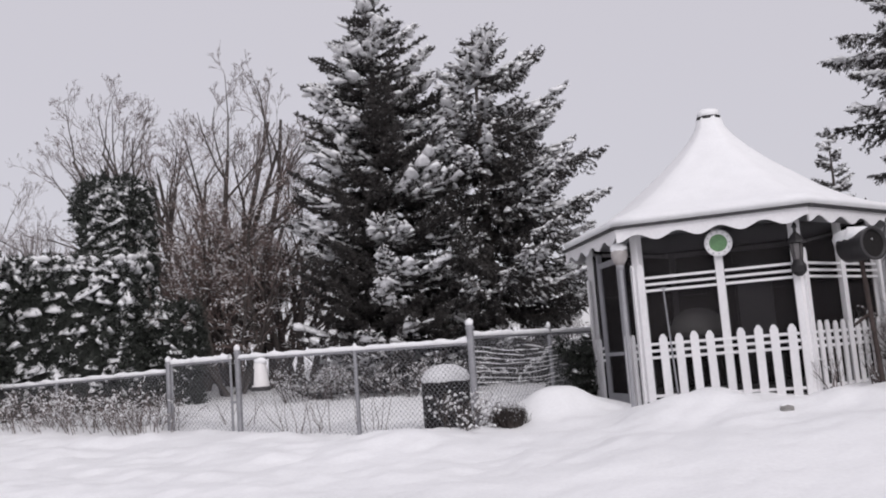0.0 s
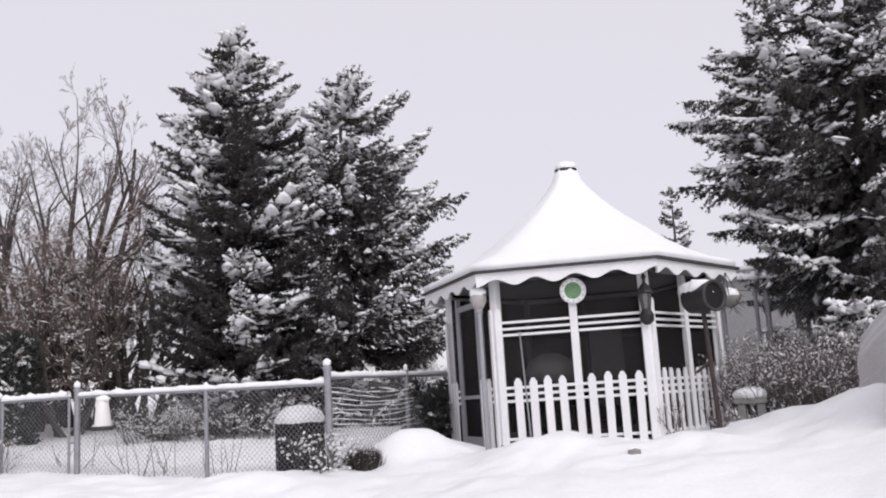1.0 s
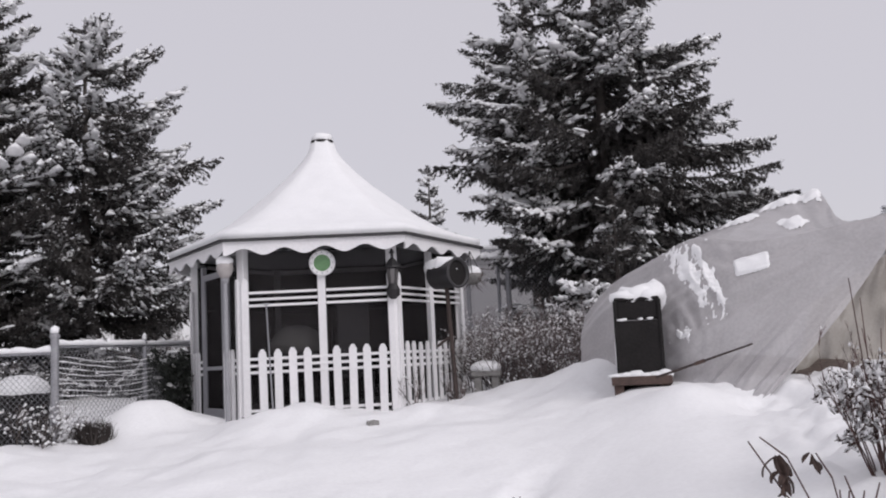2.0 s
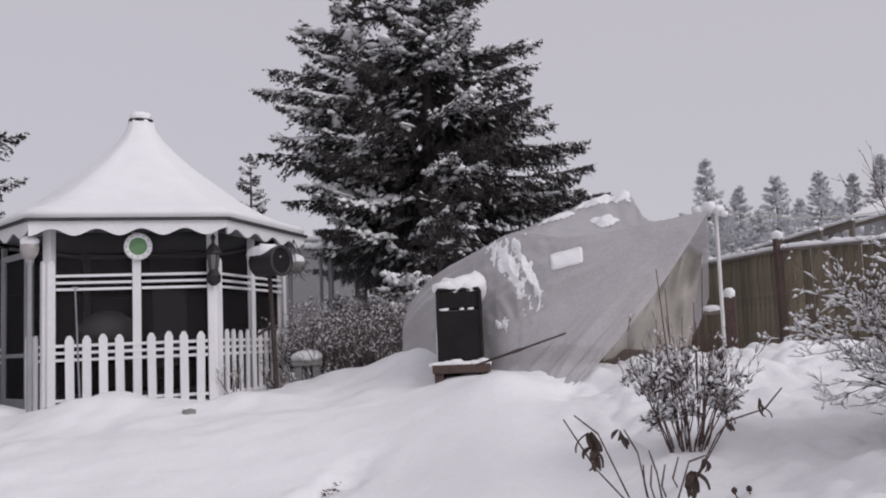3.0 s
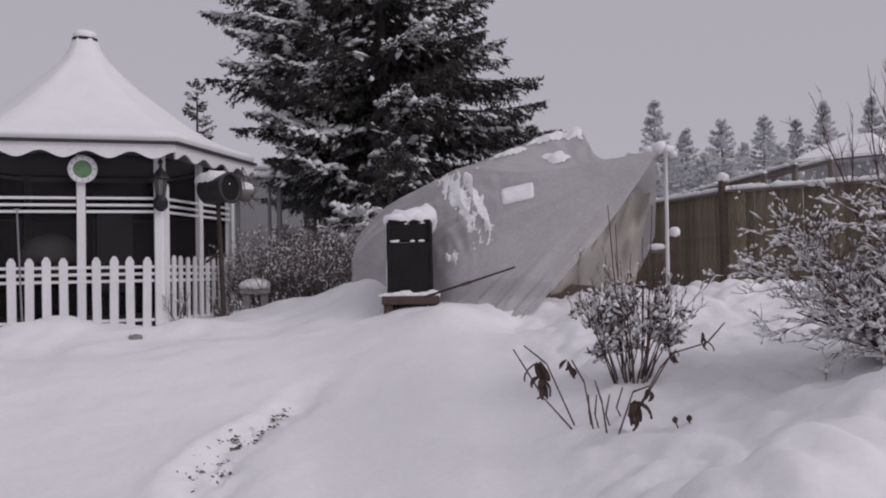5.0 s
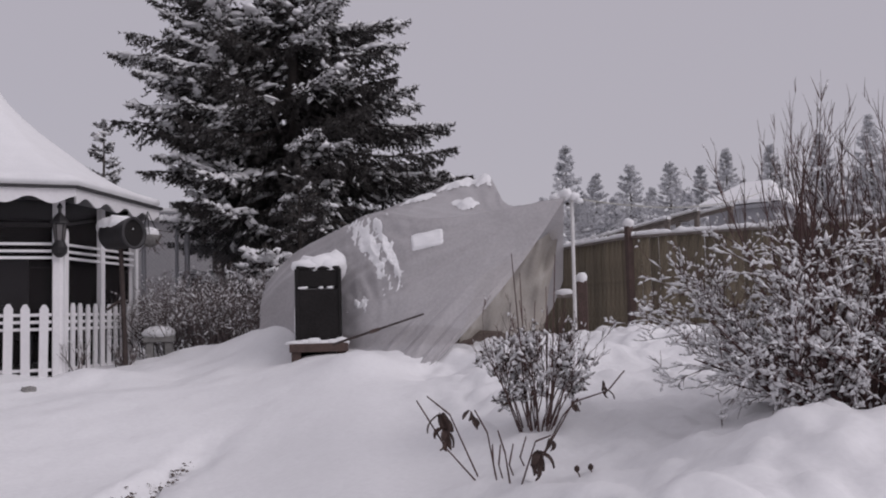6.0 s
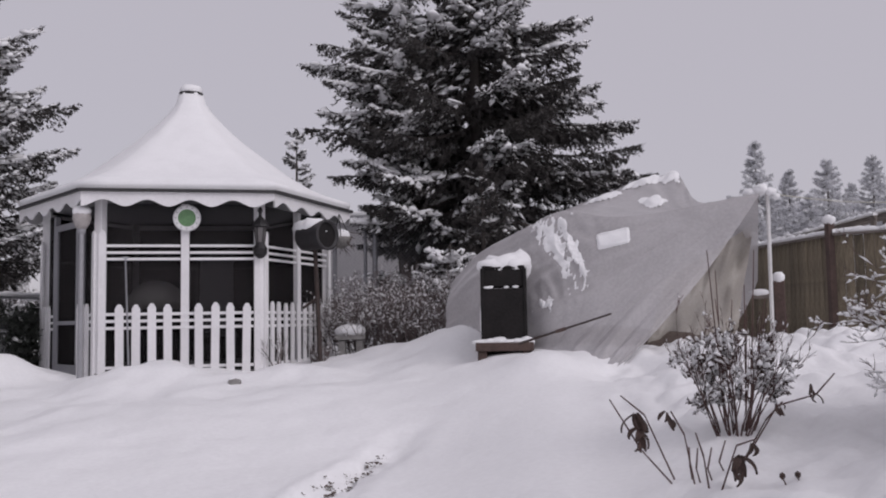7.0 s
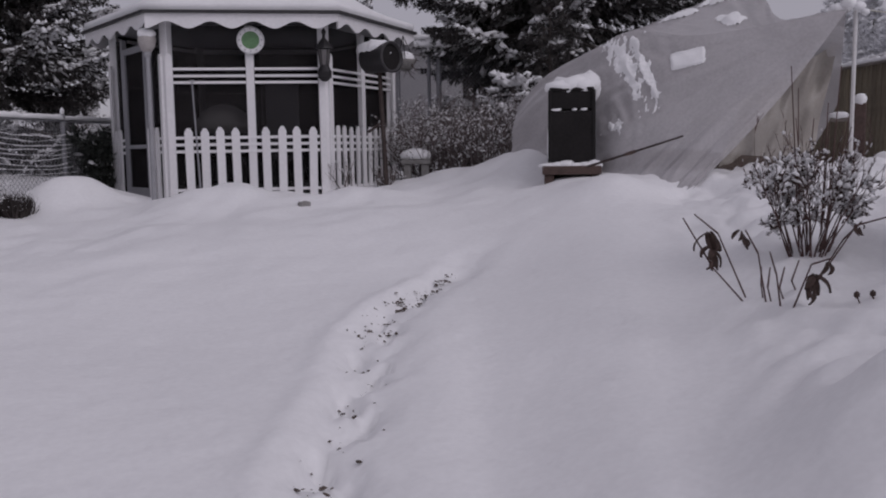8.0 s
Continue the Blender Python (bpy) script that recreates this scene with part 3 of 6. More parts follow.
def lantern():
    p = on_gazebo(0.97, -1.84, 0)
    ob = thing("wall_lantern", "small black iron lantern with smoky glass on the corner post", "lantern", (p[0], p[1], GZ + 0.045), GTURN)
    bm = bmesh.new()
    lathe(bm, [(0.115, 1.80), (0.11, 1.82), (0.05, 1.90), (0.02, 1.93), (0.02, 1.98), (0.035, 2.0), (0.01, 2.05)], 8)
    part("lantern_roof", bm, IRON, ob)
    bm = bmesh.new()
    lathe(bm, [(0.05, 1.60), (0.075, 1.79)], 6)
    part("glass", bm, SMOKED, ob, "smoky glass")
    for k in range(6):
        a = math.pi / 3 * k
        bm = bmesh.new()
        tube(bm, (0.054 * math.cos(a), 0.054 * math.sin(a), 1.60), (0.079 * math.cos(a), 0.079 * math.sin(a), 1.80), 0.006, n=6)
        part("lantern_bar", bm, IRON, ob)
    bm = bmesh.new()
    lathe(bm, [(0.03, 1.40), (0.085, 1.45), (0.09, 1.52), (0.06, 1.58), (0.055, 1.60)], 14)
    part("bracket_ball", bm, IRON, ob)
    bm = bmesh.new()
    tube(bm, (0, 0.0, 1.50), (0, 0.10, 1.50), 0.02, n=8)
    part("bracket", bm, IRON, ob)


def globe_lamp():
    p = on_gazebo(-1.16, -1.80, 0)
    z = ground_at(p[0], p[1])
    ob = thing("post_lamp", "globe lamp on a dark post with a cap of snow", "lamp", (p[0], p[1], z - 0.05), 0)
    h = GZ + 1.99 - z
    bm = bmesh.new()
    lathe(bm, [(0.045, 0), (0.032, 0.1), (0.028, h - 0.2), (0.05, h - 0.16), (0.05, h - 0.12)], 12)
    part("post", bm, GREY_FRAME, ob, "grey lamp post")
    bm = bmesh.new()
    lathe(bm, [(0.05, h - 0.13), (0.09, h - 0.07), (0.11, h + 0.0), (0.10, h + 0.06), (0.05, h + 0.10)], 20)
    part("globe", bm, GLOBE, ob, "cloudy glass globe", True)
    bm = bmesh.new()
    lump(bm, (0, 0, h + 0.085), (0.115, 0.115, 0.075), 2, 0.15)
    part("snow_cap", bm, SNOW_CLUMP, ob, "cap of snow", True)


def round_feeder():
    x, y = 4.90, 10.92
    z = ground_at(x, y)
    ob = thing("barrel_on_pole", "dark open-ended barrel on a rusty pole, topped with snow", "barrel", (x, y, z - 0.05), -32)
    h = 2.66 - z
    bm = bmesh.new()
    tube(bm, (0.06, 0.02, 0), (0.0, 0, h - 0.12), 0.032, 0.028, 10)
    part("pole", bm, RUST, ob, "rusty pole")
    turn = pose(0, 0, h, 90, 0, 52)
    bm = bmesh.new()
    lathe(bm, [(0.17, -0.20), (0.185, -0.18), (0.185, 0.20), (0.20, 0.215), (0.20, 0.235), (0.165, 0.235), (0.16, -0.14), (0.0001, -0.15)], 28, m=turn)
    part("barrel", bm, DARK_METAL, ob, "dark grey metal barrel", True)
    # a black disc just inside the rim stands for the shaded hollow
    bm = bmesh.new()
    lathe(bm, [(0.168, 0.19), (0.166, 0.205), (0.0001, 0.206)], 28, m=turn)
    part("mouth_shade", bm, BLACK, ob, "black disc for the shaded inside")
    bm = bmesh.new()
    d = turn.to_3x3() @ Vector((0, 0, 1))
    for q in range(5):
        c = Vector((0, 0, h + 0.135)) + d * (-0.17 + 0.052 * q)
        lump(bm, c + Vector((0, 0, -0.03)), (0.175, 0.175, 0.125 + 0.012 * (q % 2)), q, 0.2)
    part("snow_cap", bm, SNOW_CLUMP, ob, "thick snow", True)
    bm = bmesh.new()
    tube(bm, (0.03, 0.01, h * 0.52), (-0.16, 0.0, h * 0.44), 0.018, n=8)
    part("hook", bm, RUST, ob)


def hanging_basket():
    x, y, z = 5.66, 11.70, 2.66
    ob = thing("hanging_basket", "round hanging basket with a heap of snow", "basket", (x, y, z))
    bm = bmesh.new()
    lathe(bm, [(0.03, -0.13), (0.10, -0.09), (0.14, 0.0), (0.145, 0.03)], 18)
    part("bowl", bm, STONE, ob, smooth=True)
    bm = bmesh.new()
    lump(bm, (0, 0, 0.05), (0.12, 0.12, 0.09), 5, 0.3)
    part("snow_heap", bm, SNOW_CLUMP, ob, "heap of snow", True)
    bm = bmesh.new()
    for a in (0, 2.1, 4.2):
        tube(bm, (0.135 * math.cos(a), 0.135 * math.sin(a), 0.02), (-0.02, 0.03, 0.36), 0.006, n=5)
    part("chain", bm, IRON, ob)
    rng = np.random.default_rng(3)
    p0 = rng.normal(0, 0.05, (30, 3)) + [0, 0, 0.02]
    p1 = p0 + np.c_[rng.normal(0, 0.12, (30, 2)), rng.uniform(-0.22, 0.02, 30)]
    part_np("dead_stems", *sticks(p0, p1, np.full(30, 0.008), np.full(30, 0.003)), DRY_LEAF, ob, "dead hanging stems")


def stone_seat():
    x, y = 5.62, 11.35
    z = ground_at(x, y)
    ob = thing("stone_seat", "low stone seat under a slab of snow", "seat", (x, y, z - 0.08), -30)
    for dx in (-0.12, 0.12):
        bm = bmesh.new()
        box(bm, (dx, 0, 0.13), (0.10, 0.22, 0.30), bevel=0.015)
        part("support", bm, STONE, ob)
    bm = bmesh.new()
    box(bm, (0, 0, 0.315), (0.40, 0.30, 0.07), bevel=0.015)
    part("slab", bm, STONE, ob)
    bm = bmesh.new()
    lump(bm, (0, 0, 0.40), (0.22, 0.17, 0.10), 7, 0.15)
    part("snow_cap", bm, SNOW_CLUMP, ob, "slab of snow", True)


def inside_gazebo():
    x, y, _ = on_gazebo(-0.34, -1.22, 0)
    ob = thing("domed_grill", "pale domed kettle grill standing inside the gazebo", "grill", (x, y, GZ + 0.05), GTURN)
    bm = bmesh.new()
    lathe(bm, [(0.24, 0.55), (0.34, 0.66), (0.36, 0.78)], 24)
    part("bowl", bm, GREY_FRAME, ob, smooth=True)
    bm = bmesh.new()
    lathe(bm, [(0.37, 0.78), (0.355, 0.92), (0.29, 1.04), (0.16, 1.13), (0.02, 1.16)], 28)
    part("lid", bm, PALE_METAL, ob, "pale domed lid", True)
    for a in (0.5, 2.6, 4.7):
        bm = bmesh.new()
        tube(bm, (0.36 * math.cos(a), 0.36 * math.sin(a), 0), (0.25 * math.cos(a), 0.25 * math.sin(a), 0.6), 0.015, n=8)
        part("leg", bm, IRON, ob)
    x, y, _ = on_gazebo(0.42, -1.15, 0)
    ob = thing("high_backed_chair", "grey high-backed chair inside the gazebo", "chair", (x, y, GZ + 0.05), GTURN)
    bm = bmesh.new()
    box(bm, (0, 0, 0.45), (0.5, 0.5, 0.06), bevel=0.02)
    part("seat", bm, GREY_FRAME, ob)
    bm = bmesh.new()
    box(bm, (0, -0.22, 0.95), (0.42, 0.05, 0.95), bevel=0.02)
    part("backrest", bm, GREY_FRAME, ob)
    for dx in (-0.22, 0.22):
        for dy in (-0.2, 0.2):
            bm = bmesh.new()
            box(bm, (dx, dy, 0.21), (0.045, 0.045, 0.42), bevel=0.005)
            part("leg", bm, GREY_FRAME, ob)


def garden_stake():
    x, y, _ = on_gazebo(-0.60, -1.95, 0)
    z = ground_at(x, y)
    ob = thing("garden_stake", "thin grey garden stake before the screen", "stake", (x, y, z - 0.2))
    bm = bmesh.new()
    tube(bm, (0.03, 0, 0), (-0.03, 0, 1.60), 0.012, 0.010, 8)
    part("rod", bm, METAL, ob)
    bm = bmesh.new()
    tube(bm, (-0.06, 0, 1.60), (0.0, 0, 1.60), 0.012, n=8)
    part("cross_piece", bm, METAL, ob)


def stone():
    x, y = polar(19.3, 10.0)
    ob = thing("rock", "small dark rock half buried in the snow", "rock", (x, y, ground_at(x, y) + 0.02))
    bm = bmesh.new()
    lump(bm, (0, 0, 0), (0.075, 0.05, 0.045), 5, 0.5)
    part("body", bm, STONE, ob)
    bm = bmesh.new()
    lump(bm, (-0.01, 0.02, 0.04), (0.06, 0.04, 0.02), 6, 0.3)
    part("snow_cap", bm, SNOW_CLUMP, ob, "", True)


for build in (stone, wall_plate, lantern, globe_lamp, round_feeder, hanging_basket, stone_seat, inside_gazebo, garden_stake):
    build()


# ---- wire fences ----
def snow_strip(p0, p1, w, h, seed, n=24):
    """Uneven snow lying along a rail."""
    p0, p1 = Vector(p0), Vector(p1)
    side = (p1 - p0).cross(Vector((0, 0, 1))).normalized()
    bm = bmesh.new()
    prev = None
    for i in range(n + 1):
        c = p0.lerp(p1, i / n)
        k = 0.75 + 0.5 * noise.noise(Vector((i * 0.45, seed, 0)))
        q = [c + side * w * k, c + side * w * 0.7 * k + Vector((0, 0, h * 0.75 * k)), c + Vector((0, 0, h * k)), c - side * w * 0.7 * k + Vector((0, 0, h * 0.75 * k)), c - side * w * k]
        ring = [bm.verts.new(v) for v in q]
        if prev:
            for a in range(5):
                b = (a + 1) % 5
                bm.faces.new((prev[a], prev[b], ring[b], ring[a]))
        else:
            bm.faces.new(ring)
        prev = ring
    bm.faces.new(prev[::-1])
    return bm


def chain_link(ob, a, b, h, za, zb, pitch=0.075, sag=0.0, name="wire_mesh"):
    """Diamond wire between the posts at a and b."""
    a, b = Vector((*a, za)), Vector((*b, zb))
    ln = (b - a).length
    p0, p1 = [], []
    n = int(ln / pitch)
    for s in (1, -1):
        for i in range(-int(h / pitch), n + 1):
            x0, x1 = i * pitch, i * pitch + h
            q0, q1 = max(x0, 0), min(x1, ln)
            if q1 - q0 < 0.02:
                continue
            z0, z1 = q0 - x0, q1 - x0
            if s < 0:
                q0, q1 = ln - q0, ln - q1
            k = 4
            for j in range(k):
                for lst, t in ((p0, j / k), (p1, (j + 1) / k)):
                    q, z = q0 + (q1 - q0) * t, z0 + (z1 - z0) * t
                    bow = sag * math.sin(math.pi * q / ln) * math.sin(3.5 * z / h)
                    w = a.lerp(b, q / ln) + Vector((0, 0, z))
                    side = (b - a).cross(Vector((0, 0, 1))).normalized()
                    lst.append(w + side * bow)
    p0, p1 = np.array(p0), np.array(p1)
    part_np(name, *sticks(p0, p1, np.full(len(p0), 0.0027), np.full(len(p0), 0.0027)), WIRE, ob, "thin diamond mesh wire")


def fence_post(ob, x, y, z0, z1, r=0.035, cap=True, name="post"):
    bm = bmesh.new()
    tube(bm, (x, y, z0), (x, y, z1), r, n=12)
    if cap:
        lathe(bm, [(r * 1.25, z1), (r * 1.25, z1 + 0.03), (r * 0.7, z1 + 0.06), (r * 0.2, z1 + 0.075)], 12, (x, y, 0))
    p = part(name, bm, METAL, ob)
    if cap:
        bm = bmesh.new()
        lump(bm, (x, y, z1 + 0.09), (r * 1.2, r * 1.2, 0.06), x, 0.2, 1)
        part("post_snow", bm, SNOW_CLUMP, p, "", True)


def fence_panel(name, label, a, b, za, zb, h, posts, seed, sag=0.0, group="", rail=True):
    """One straight run: posts, snowy top rail if it has one, diamond wire."""
    ob = thing(name, label, "fence", group=group)
    for x, y, zz, tall, r in posts:
        fence_post(ob, x, y, zz - 0.4, zz + tall, r)
    if rail:
        bm = bmesh.new()
        tube(bm, (*a, za + h), (*b, zb + h), 0.021, n=8)
        part("top_rail", bm, METAL, ob)
        part("rail_snow", snow_strip((*a, za + h + 0.012), (*b, zb + h + 0.012), 0.045, 0.085, seed, 50), SNOW_CLUMP, ob, "line of snow", True)
    chain_link(ob, a, b, h + 0.25, za - 0.25, zb - 0.25, sag=sag)
    return ob


CORNER, GATE_R, GATE_L, FAR_L, BACK = (0.19, 11.87), (-3.30, 13.75), (-4.55, 14.40), (-9.2, 16.9), (2.8, 15.45)


def along_fence(a, b, t):
    return a[0] + (b[0] - a[0]) * t, a[1] + (b[1] - a[1]) * t


mid = along_fence(CORNER, GATE_R, 0.46)
fence_panel("chain_link_fence", "chain-link fence with snow along its top rail", CORNER, GATE_R, 0.60, 0.66, 1.22,
            [(*CORNER, 0.60, 1.40, 0.048), (*mid, 0.62, 1.20, 0.03), (*GATE_R, 0.66, 1.30, 0.045)], 1.0, 0.05, "wire fences")
fence_panel("chain_link_fence", "low chain-link fence with snow along its top rail", GATE_L, FAR_L, 0.66, 0.62, 1.10,
            [(*GATE_L, 0.66, 1.22, 0.045), (*along_fence(GATE_L, FAR_L, 0.5), 0.64, 1.08, 0.03), (*FAR_L, 0.62, 1.12, 0.04)], 2.0, 0.0, "wire fences")
fence_panel("chain_link_fence", "sagging chain-link fence behind the gazebo", CORNER, BACK, 0.60, 0.62, 1.30,
            [(*along_fence(CORNER, BACK, 0.45), 0.66, 1.28, 0.03), (*BACK, 0.62, 1.32, 0.04)], 3.0, 0.22, "wire fences")


def sagging_wires():
    """Snow caught along the sagging wires of the back fence."""
    back = [o for o in scene.objects if o.name.startswith("chain_link_fence")][-1]
    p0, p1 = [], []
    a, b = Vector((*CORNER, 0)), Vector((*BACK, 0))
    side = (b - a).cross(Vector((0, 0, 1))).normalized()
    for i in range(15):
        for j in range(22):
            for lst, t in ((p0, j / 22), (p1, (j + 1) / 22)):
                sag = -0.09 * math.sin(math.pi * min(1, t * 1.7)) * (0.35 + 0.65 * i / 14) * (1 if t < 0.59 else 0)
                sag += 0.03 * noise.noise(Vector((t * 9, i * 3.3, 1)))
                lst.append(a.lerp(b, t) + side * 0.03 + Vector((0, 0, 0.86 + 0.066 * i + sag)))
    rng = np.random.default_rng(3)
    p0, p1 = np.array(p0), np.array(p1)
    r = rng.uniform(0.002, 0.009, len(p0))
    tagged(part_np("wire_snow", *sticks(p0, p1, r, r, 4), SNOW_CLUMP, back, "snow caught on the wires"), kind="stuff")


sagging_wires()


def gate():
    ob = thing("garden_gate", "chain-link garden gate with a snowy top bar", "gate")
    a, b = along_fence(GATE_L, GATE_R, 0.05), along_fence(GATE_L, GATE_R, 0.90)
    bm = bmesh.new()
    for z in (0.62, 1.88):
        tube(bm, (*a, z), (*b, z), 0.02, n=8)
    for p in (a, b):
        tube(bm, (*p, 0.62), (*p, 1.90), 0.02, n=8)
    part("gate_frame", bm, METAL, ob)
    part("gate_snow", snow_strip((*a, 1.895), (*b, 1.895), 0.05, 0.10, 5, 24), SNOW_CLUMP, ob, "line of snow", True)
    chain_link(ob, a, b, 1.24, 0.62, 0.62)
    bm = bmesh.new()
    tube(bm, (*b, 1.25), (*along_fence(GATE_L, GATE_R, 0.99), 1.25), 0.018, n=8)
    part("latch", bm, METAL, ob)


def fence_bucket():
    x, y = along_fence(GATE_R, CORNER, 0.135)
    x, y = x - 0.06, y - 0.10
    ob = thing("hanging_bucket", "grey bucket hung from the fence rail, plastered with snow", "bucket", (x, y, 1.40), -28)
    bm = bmesh.new()
    lathe(bm, [(0.13, 0), (0.135, 0.02), (0.085, 0.40), (0.07, 0.42)], 18)
    part("body", bm, PALE_METAL, ob, smooth=True)
    bm = bmesh.new()
    lathe(bm, [(0.134, -0.005), (0.142, 0.0), (0.142, 0.05), (0.134, 0.055)], 18)
    part("rim", bm, DARK_METAL, ob, "dark rim")
    bm = bmesh.new()
    box(bm, (-0.045, -0.105, 0.20), (0.03, 0.02, 0.24), pose(0, 0, 0, -9).to_3x3(), 0.005)
    part("slot", bm, DARK_METAL, ob, "dark slot")
    bm = bmesh.new()
    lump(bm, (0.03, -0.02, 0.43), (0.10, 0.08, 0.05), 1, 0.3)
    part("snow_cap", bm, SNOW_CLUMP, ob, "clinging snow", True)
    bm = bmesh.new()
    tube(bm, (0, 0, 0.40), (0.06, 0.10, 0.47), 0.008, n=6)
    part("hook", bm, IRON, ob)


gate()
fence_bucket()


# ---- plants ----
UP = np.array([0, 0, 1.0])


def conifer(name, label, x, y, top, reach, seed, low=0.3, whorl=0.22, per=7, droop=0.25, snow=0.5, shape=None, base=None, needle=NEEDLES,
            step=0.05, size=0.064, width=0.0155, around=3, hang=0.0, twig_gap=0.10, crooked=0.0, group="conifers", snow_size=1.0, one_side=None, thin=1.0, steep=0.55, bough_snow=0.35, limbs=(), tip=0.16, speck=0.05, spray=0.42):
    """A spruce: tapered trunk, whorls of limbs, twigs set with needles, and snow lying on them."""
    rng = np.random.default_rng(seed)
    z0 = ground_at(x, y) - 0.15 if base is None else base
    h = top - z0
    ob = thing(name, label, "tree", (x, y, z0), 0, group)
    bm = bmesh.new()
    prev, n = Vector((0, 0, -0.05)), 7
    r = max(0.02 * h, 0.04)
    for i in range(1, n + 1):
        q = Vector((crooked * math.sin(i * 1.3), crooked * math.cos(i * 2.1), h * i / n))
        tube(bm, prev, q, r * (1 - (i - 1) / n) + 0.008, r * (1 - i / n) + 0.008, 9, False)
        prev = q
    part("trunk", bm, BARK, ob, smooth=True)
    shape = shape or (lambda t: (1 - t) ** 0.8)
    zs = np.arange(low, h - 0.12, whorl)
    T, Z, A = [], [], []
    for z in zs:
        t = (z - low) / (h - low)
        k = max(4, int(per * (1 - 0.45 * t)))
        a = rng.uniform(0, 6.28) + np.arange(k) * 2 * np.pi / k + rng.normal(0, 0.3, k)
        T += [t] * k
        A += list(a)
        Z += list(z + rng.normal(0, whorl * 0.35, k))
    T, Z, A = np.array(T), np.clip(np.array(Z), 0.1, h - 0.1), np.array(A)
    clump = 0.75 + 0.5 * np.array([noise.noise(Vector((math.cos(a) * 1.2 + seed, math.sin(a) * 1.2, z * 0.55))) for a, z in zip(A, Z)])
    L = reach * np.array([shape(t) for t in T]) * rng.uniform(0.84, 1.08, len(T)) * np.clip(clump + 0.2, 0.72, 1.12) + 0.08
    if one_side is not None:
        L *= 1 + one_side[1] * np.cos(A - one_side[0])
    if thin < 1:
        keep = rng.uniform(0, 1, len(T)) < thin
        T, Z, A, L = T[keep], Z[keep], A[keep], L[keep]
    lift = (steep * T ** 1.5 - droop * (1 - T)) + rng.normal(0, 0.08, len(T))
    # single long boughs: height at the trunk, bearing, length, rise
    for bz, bearing, bl, rise in limbs:
        for turn, dz, k in ((-15, -0.14, 0.86), (0, 0.0, 1.0), (13, 0.12, 0.9)):
            Z, A = np.append(Z, bz - z0 + dz), np.append(A, radians(bearing + turn))
            T, L, lift = np.append(T, np.clip((bz - z0 - low) / (h - low), 0, 1)), np.append(L, bl * k), np.append(lift, rise)
    ns = 5
    pts = []
    hor = np.stack([np.cos(A), np.sin(A), 0 * A], 1)
    for s in np.linspace(0, 1, ns + 1):
        zz = Z + L * (lift * s + tip * s * s * (1 - T) - 0.10 * np.sin(np.pi * s) - 0.10 * min(hang, 0.5) * s ** 3)
        pts.append(hor * (L * s)[:, None] + np.stack([0 * A, 0 * A, zz], 1))
    pts = np.array(pts)
    rb = 0.008 + 0.012 * L
    wood = []
    for s in range(ns):
        wood.append(sticks(pts[s], pts[s + 1], rb * (1 - s / ns) + 0.003, rb * (1 - (s + 1) / ns) + 0.003))
    tagged(part_np("limb_mass", *join(*wood), BARK, ob), kind="stuff")
    # twigs
    cnt = np.maximum((L / twig_gap).astype(int), 3)
    bi = np.repeat(np.arange(len(L)), cnt * 2)
    sgn = np.tile([1.0, -1.0], cnt.sum())
    s = np.concatenate([np.repeat((np.arange(c) + rng.uniform(0.1, 0.9, c)) / c, 2) for c in cnt])
    s = 0.05 + 0.95 * s
    f = s * ns
    i0 = np.minimum(f.astype(int), ns - 1)
    w = (f - i0)[:, None]
    b0 = pts[i0, bi] * (1 - w) + pts[i0 + 1, bi] * w
    along = pts[i0 + 1, bi] - pts[i0, bi]
    along /= np.linalg.norm(along, axis=1, keepdims=True)
    side = np.cross(along, UP)
    side /= np.linalg.norm(side, axis=1, keepdims=True) + 1e-9
    tl = (spray * L[bi] * (1 - s) ** 0.9 * np.minimum(1, 0.35 + s * 2.2) + 0.09) * rng.uniform(0.6, 1.25, len(bi))
    tl = np.minimum(tl, 0.70)
    td = along * rng.uniform(0.75, 1.35, (len(bi), 1)) + side * (sgn * rng.uniform(0.5, 1.0, len(bi)))[:, None] + UP * (rng.normal(0.0, 0.14, len(bi)) - hang * rng.uniform(0.4, 1.5, len(bi)))[:, None]
    td /= np.linalg.norm(td, axis=1, keepdims=True)
    b1 = b0 + td * tl[:, None]
    # side shoots on the twigs
    u = rng.uniform(0.25, 0.9, (len(bi), 2))
    c0 = np.concatenate([b0 + (b1 - b0) * u[:, k:k + 1] for k in range(2)])
    cd = np.concatenate([td, td]) * 0.8 + np.concatenate([along, -along * 0.2 + side * 0.6]) * 0.7 + rng.normal(0, 0.3, (2 * len(bi), 3)) - UP * hang * 0.8
    cd /= np.linalg.norm(cd, axis=1, keepdims=True)
    c1 = c0 + cd * (np.concatenate([tl, tl]) * rng.uniform(0.3, 0.6, 2 * len(bi)))[:, None]
    # shoots at the tips of limbs and of the trunk
    e0 = pts[ns - 1] * 0.4 + pts[ns] * 0.6
    ed = pts[ns] - pts[ns - 1]
    ed /= np.linalg.norm(ed, axis=1, keepdims=True)
    e1 = pts[ns] + ed * 0.12
    lead = np.array([[0, 0, h - 0.9 + 0.16 * k] for k in range(5)])
    ln = np.array([[0, 0, h - 0.7 + 0.17 * k] for k in range(5)])
    q0, q1 = np.concatenate([b0, c0, e0, lead]), np.concatenate([b1, c1, e1, ln])
    v, fa = needles_on(q0, q1, rng, step, size, width, around)
    tagged(part_np("needle_mass", v, fa, needle, ob), kind="stuff")
    # snow: thicker outside and on top
    outer = np.concatenate([s, s, s, np.ones(len(e0)), np.ones(5)])
    bid = np.concatenate([bi, bi, bi, np.arange(len(L)), np.zeros(5, int)])
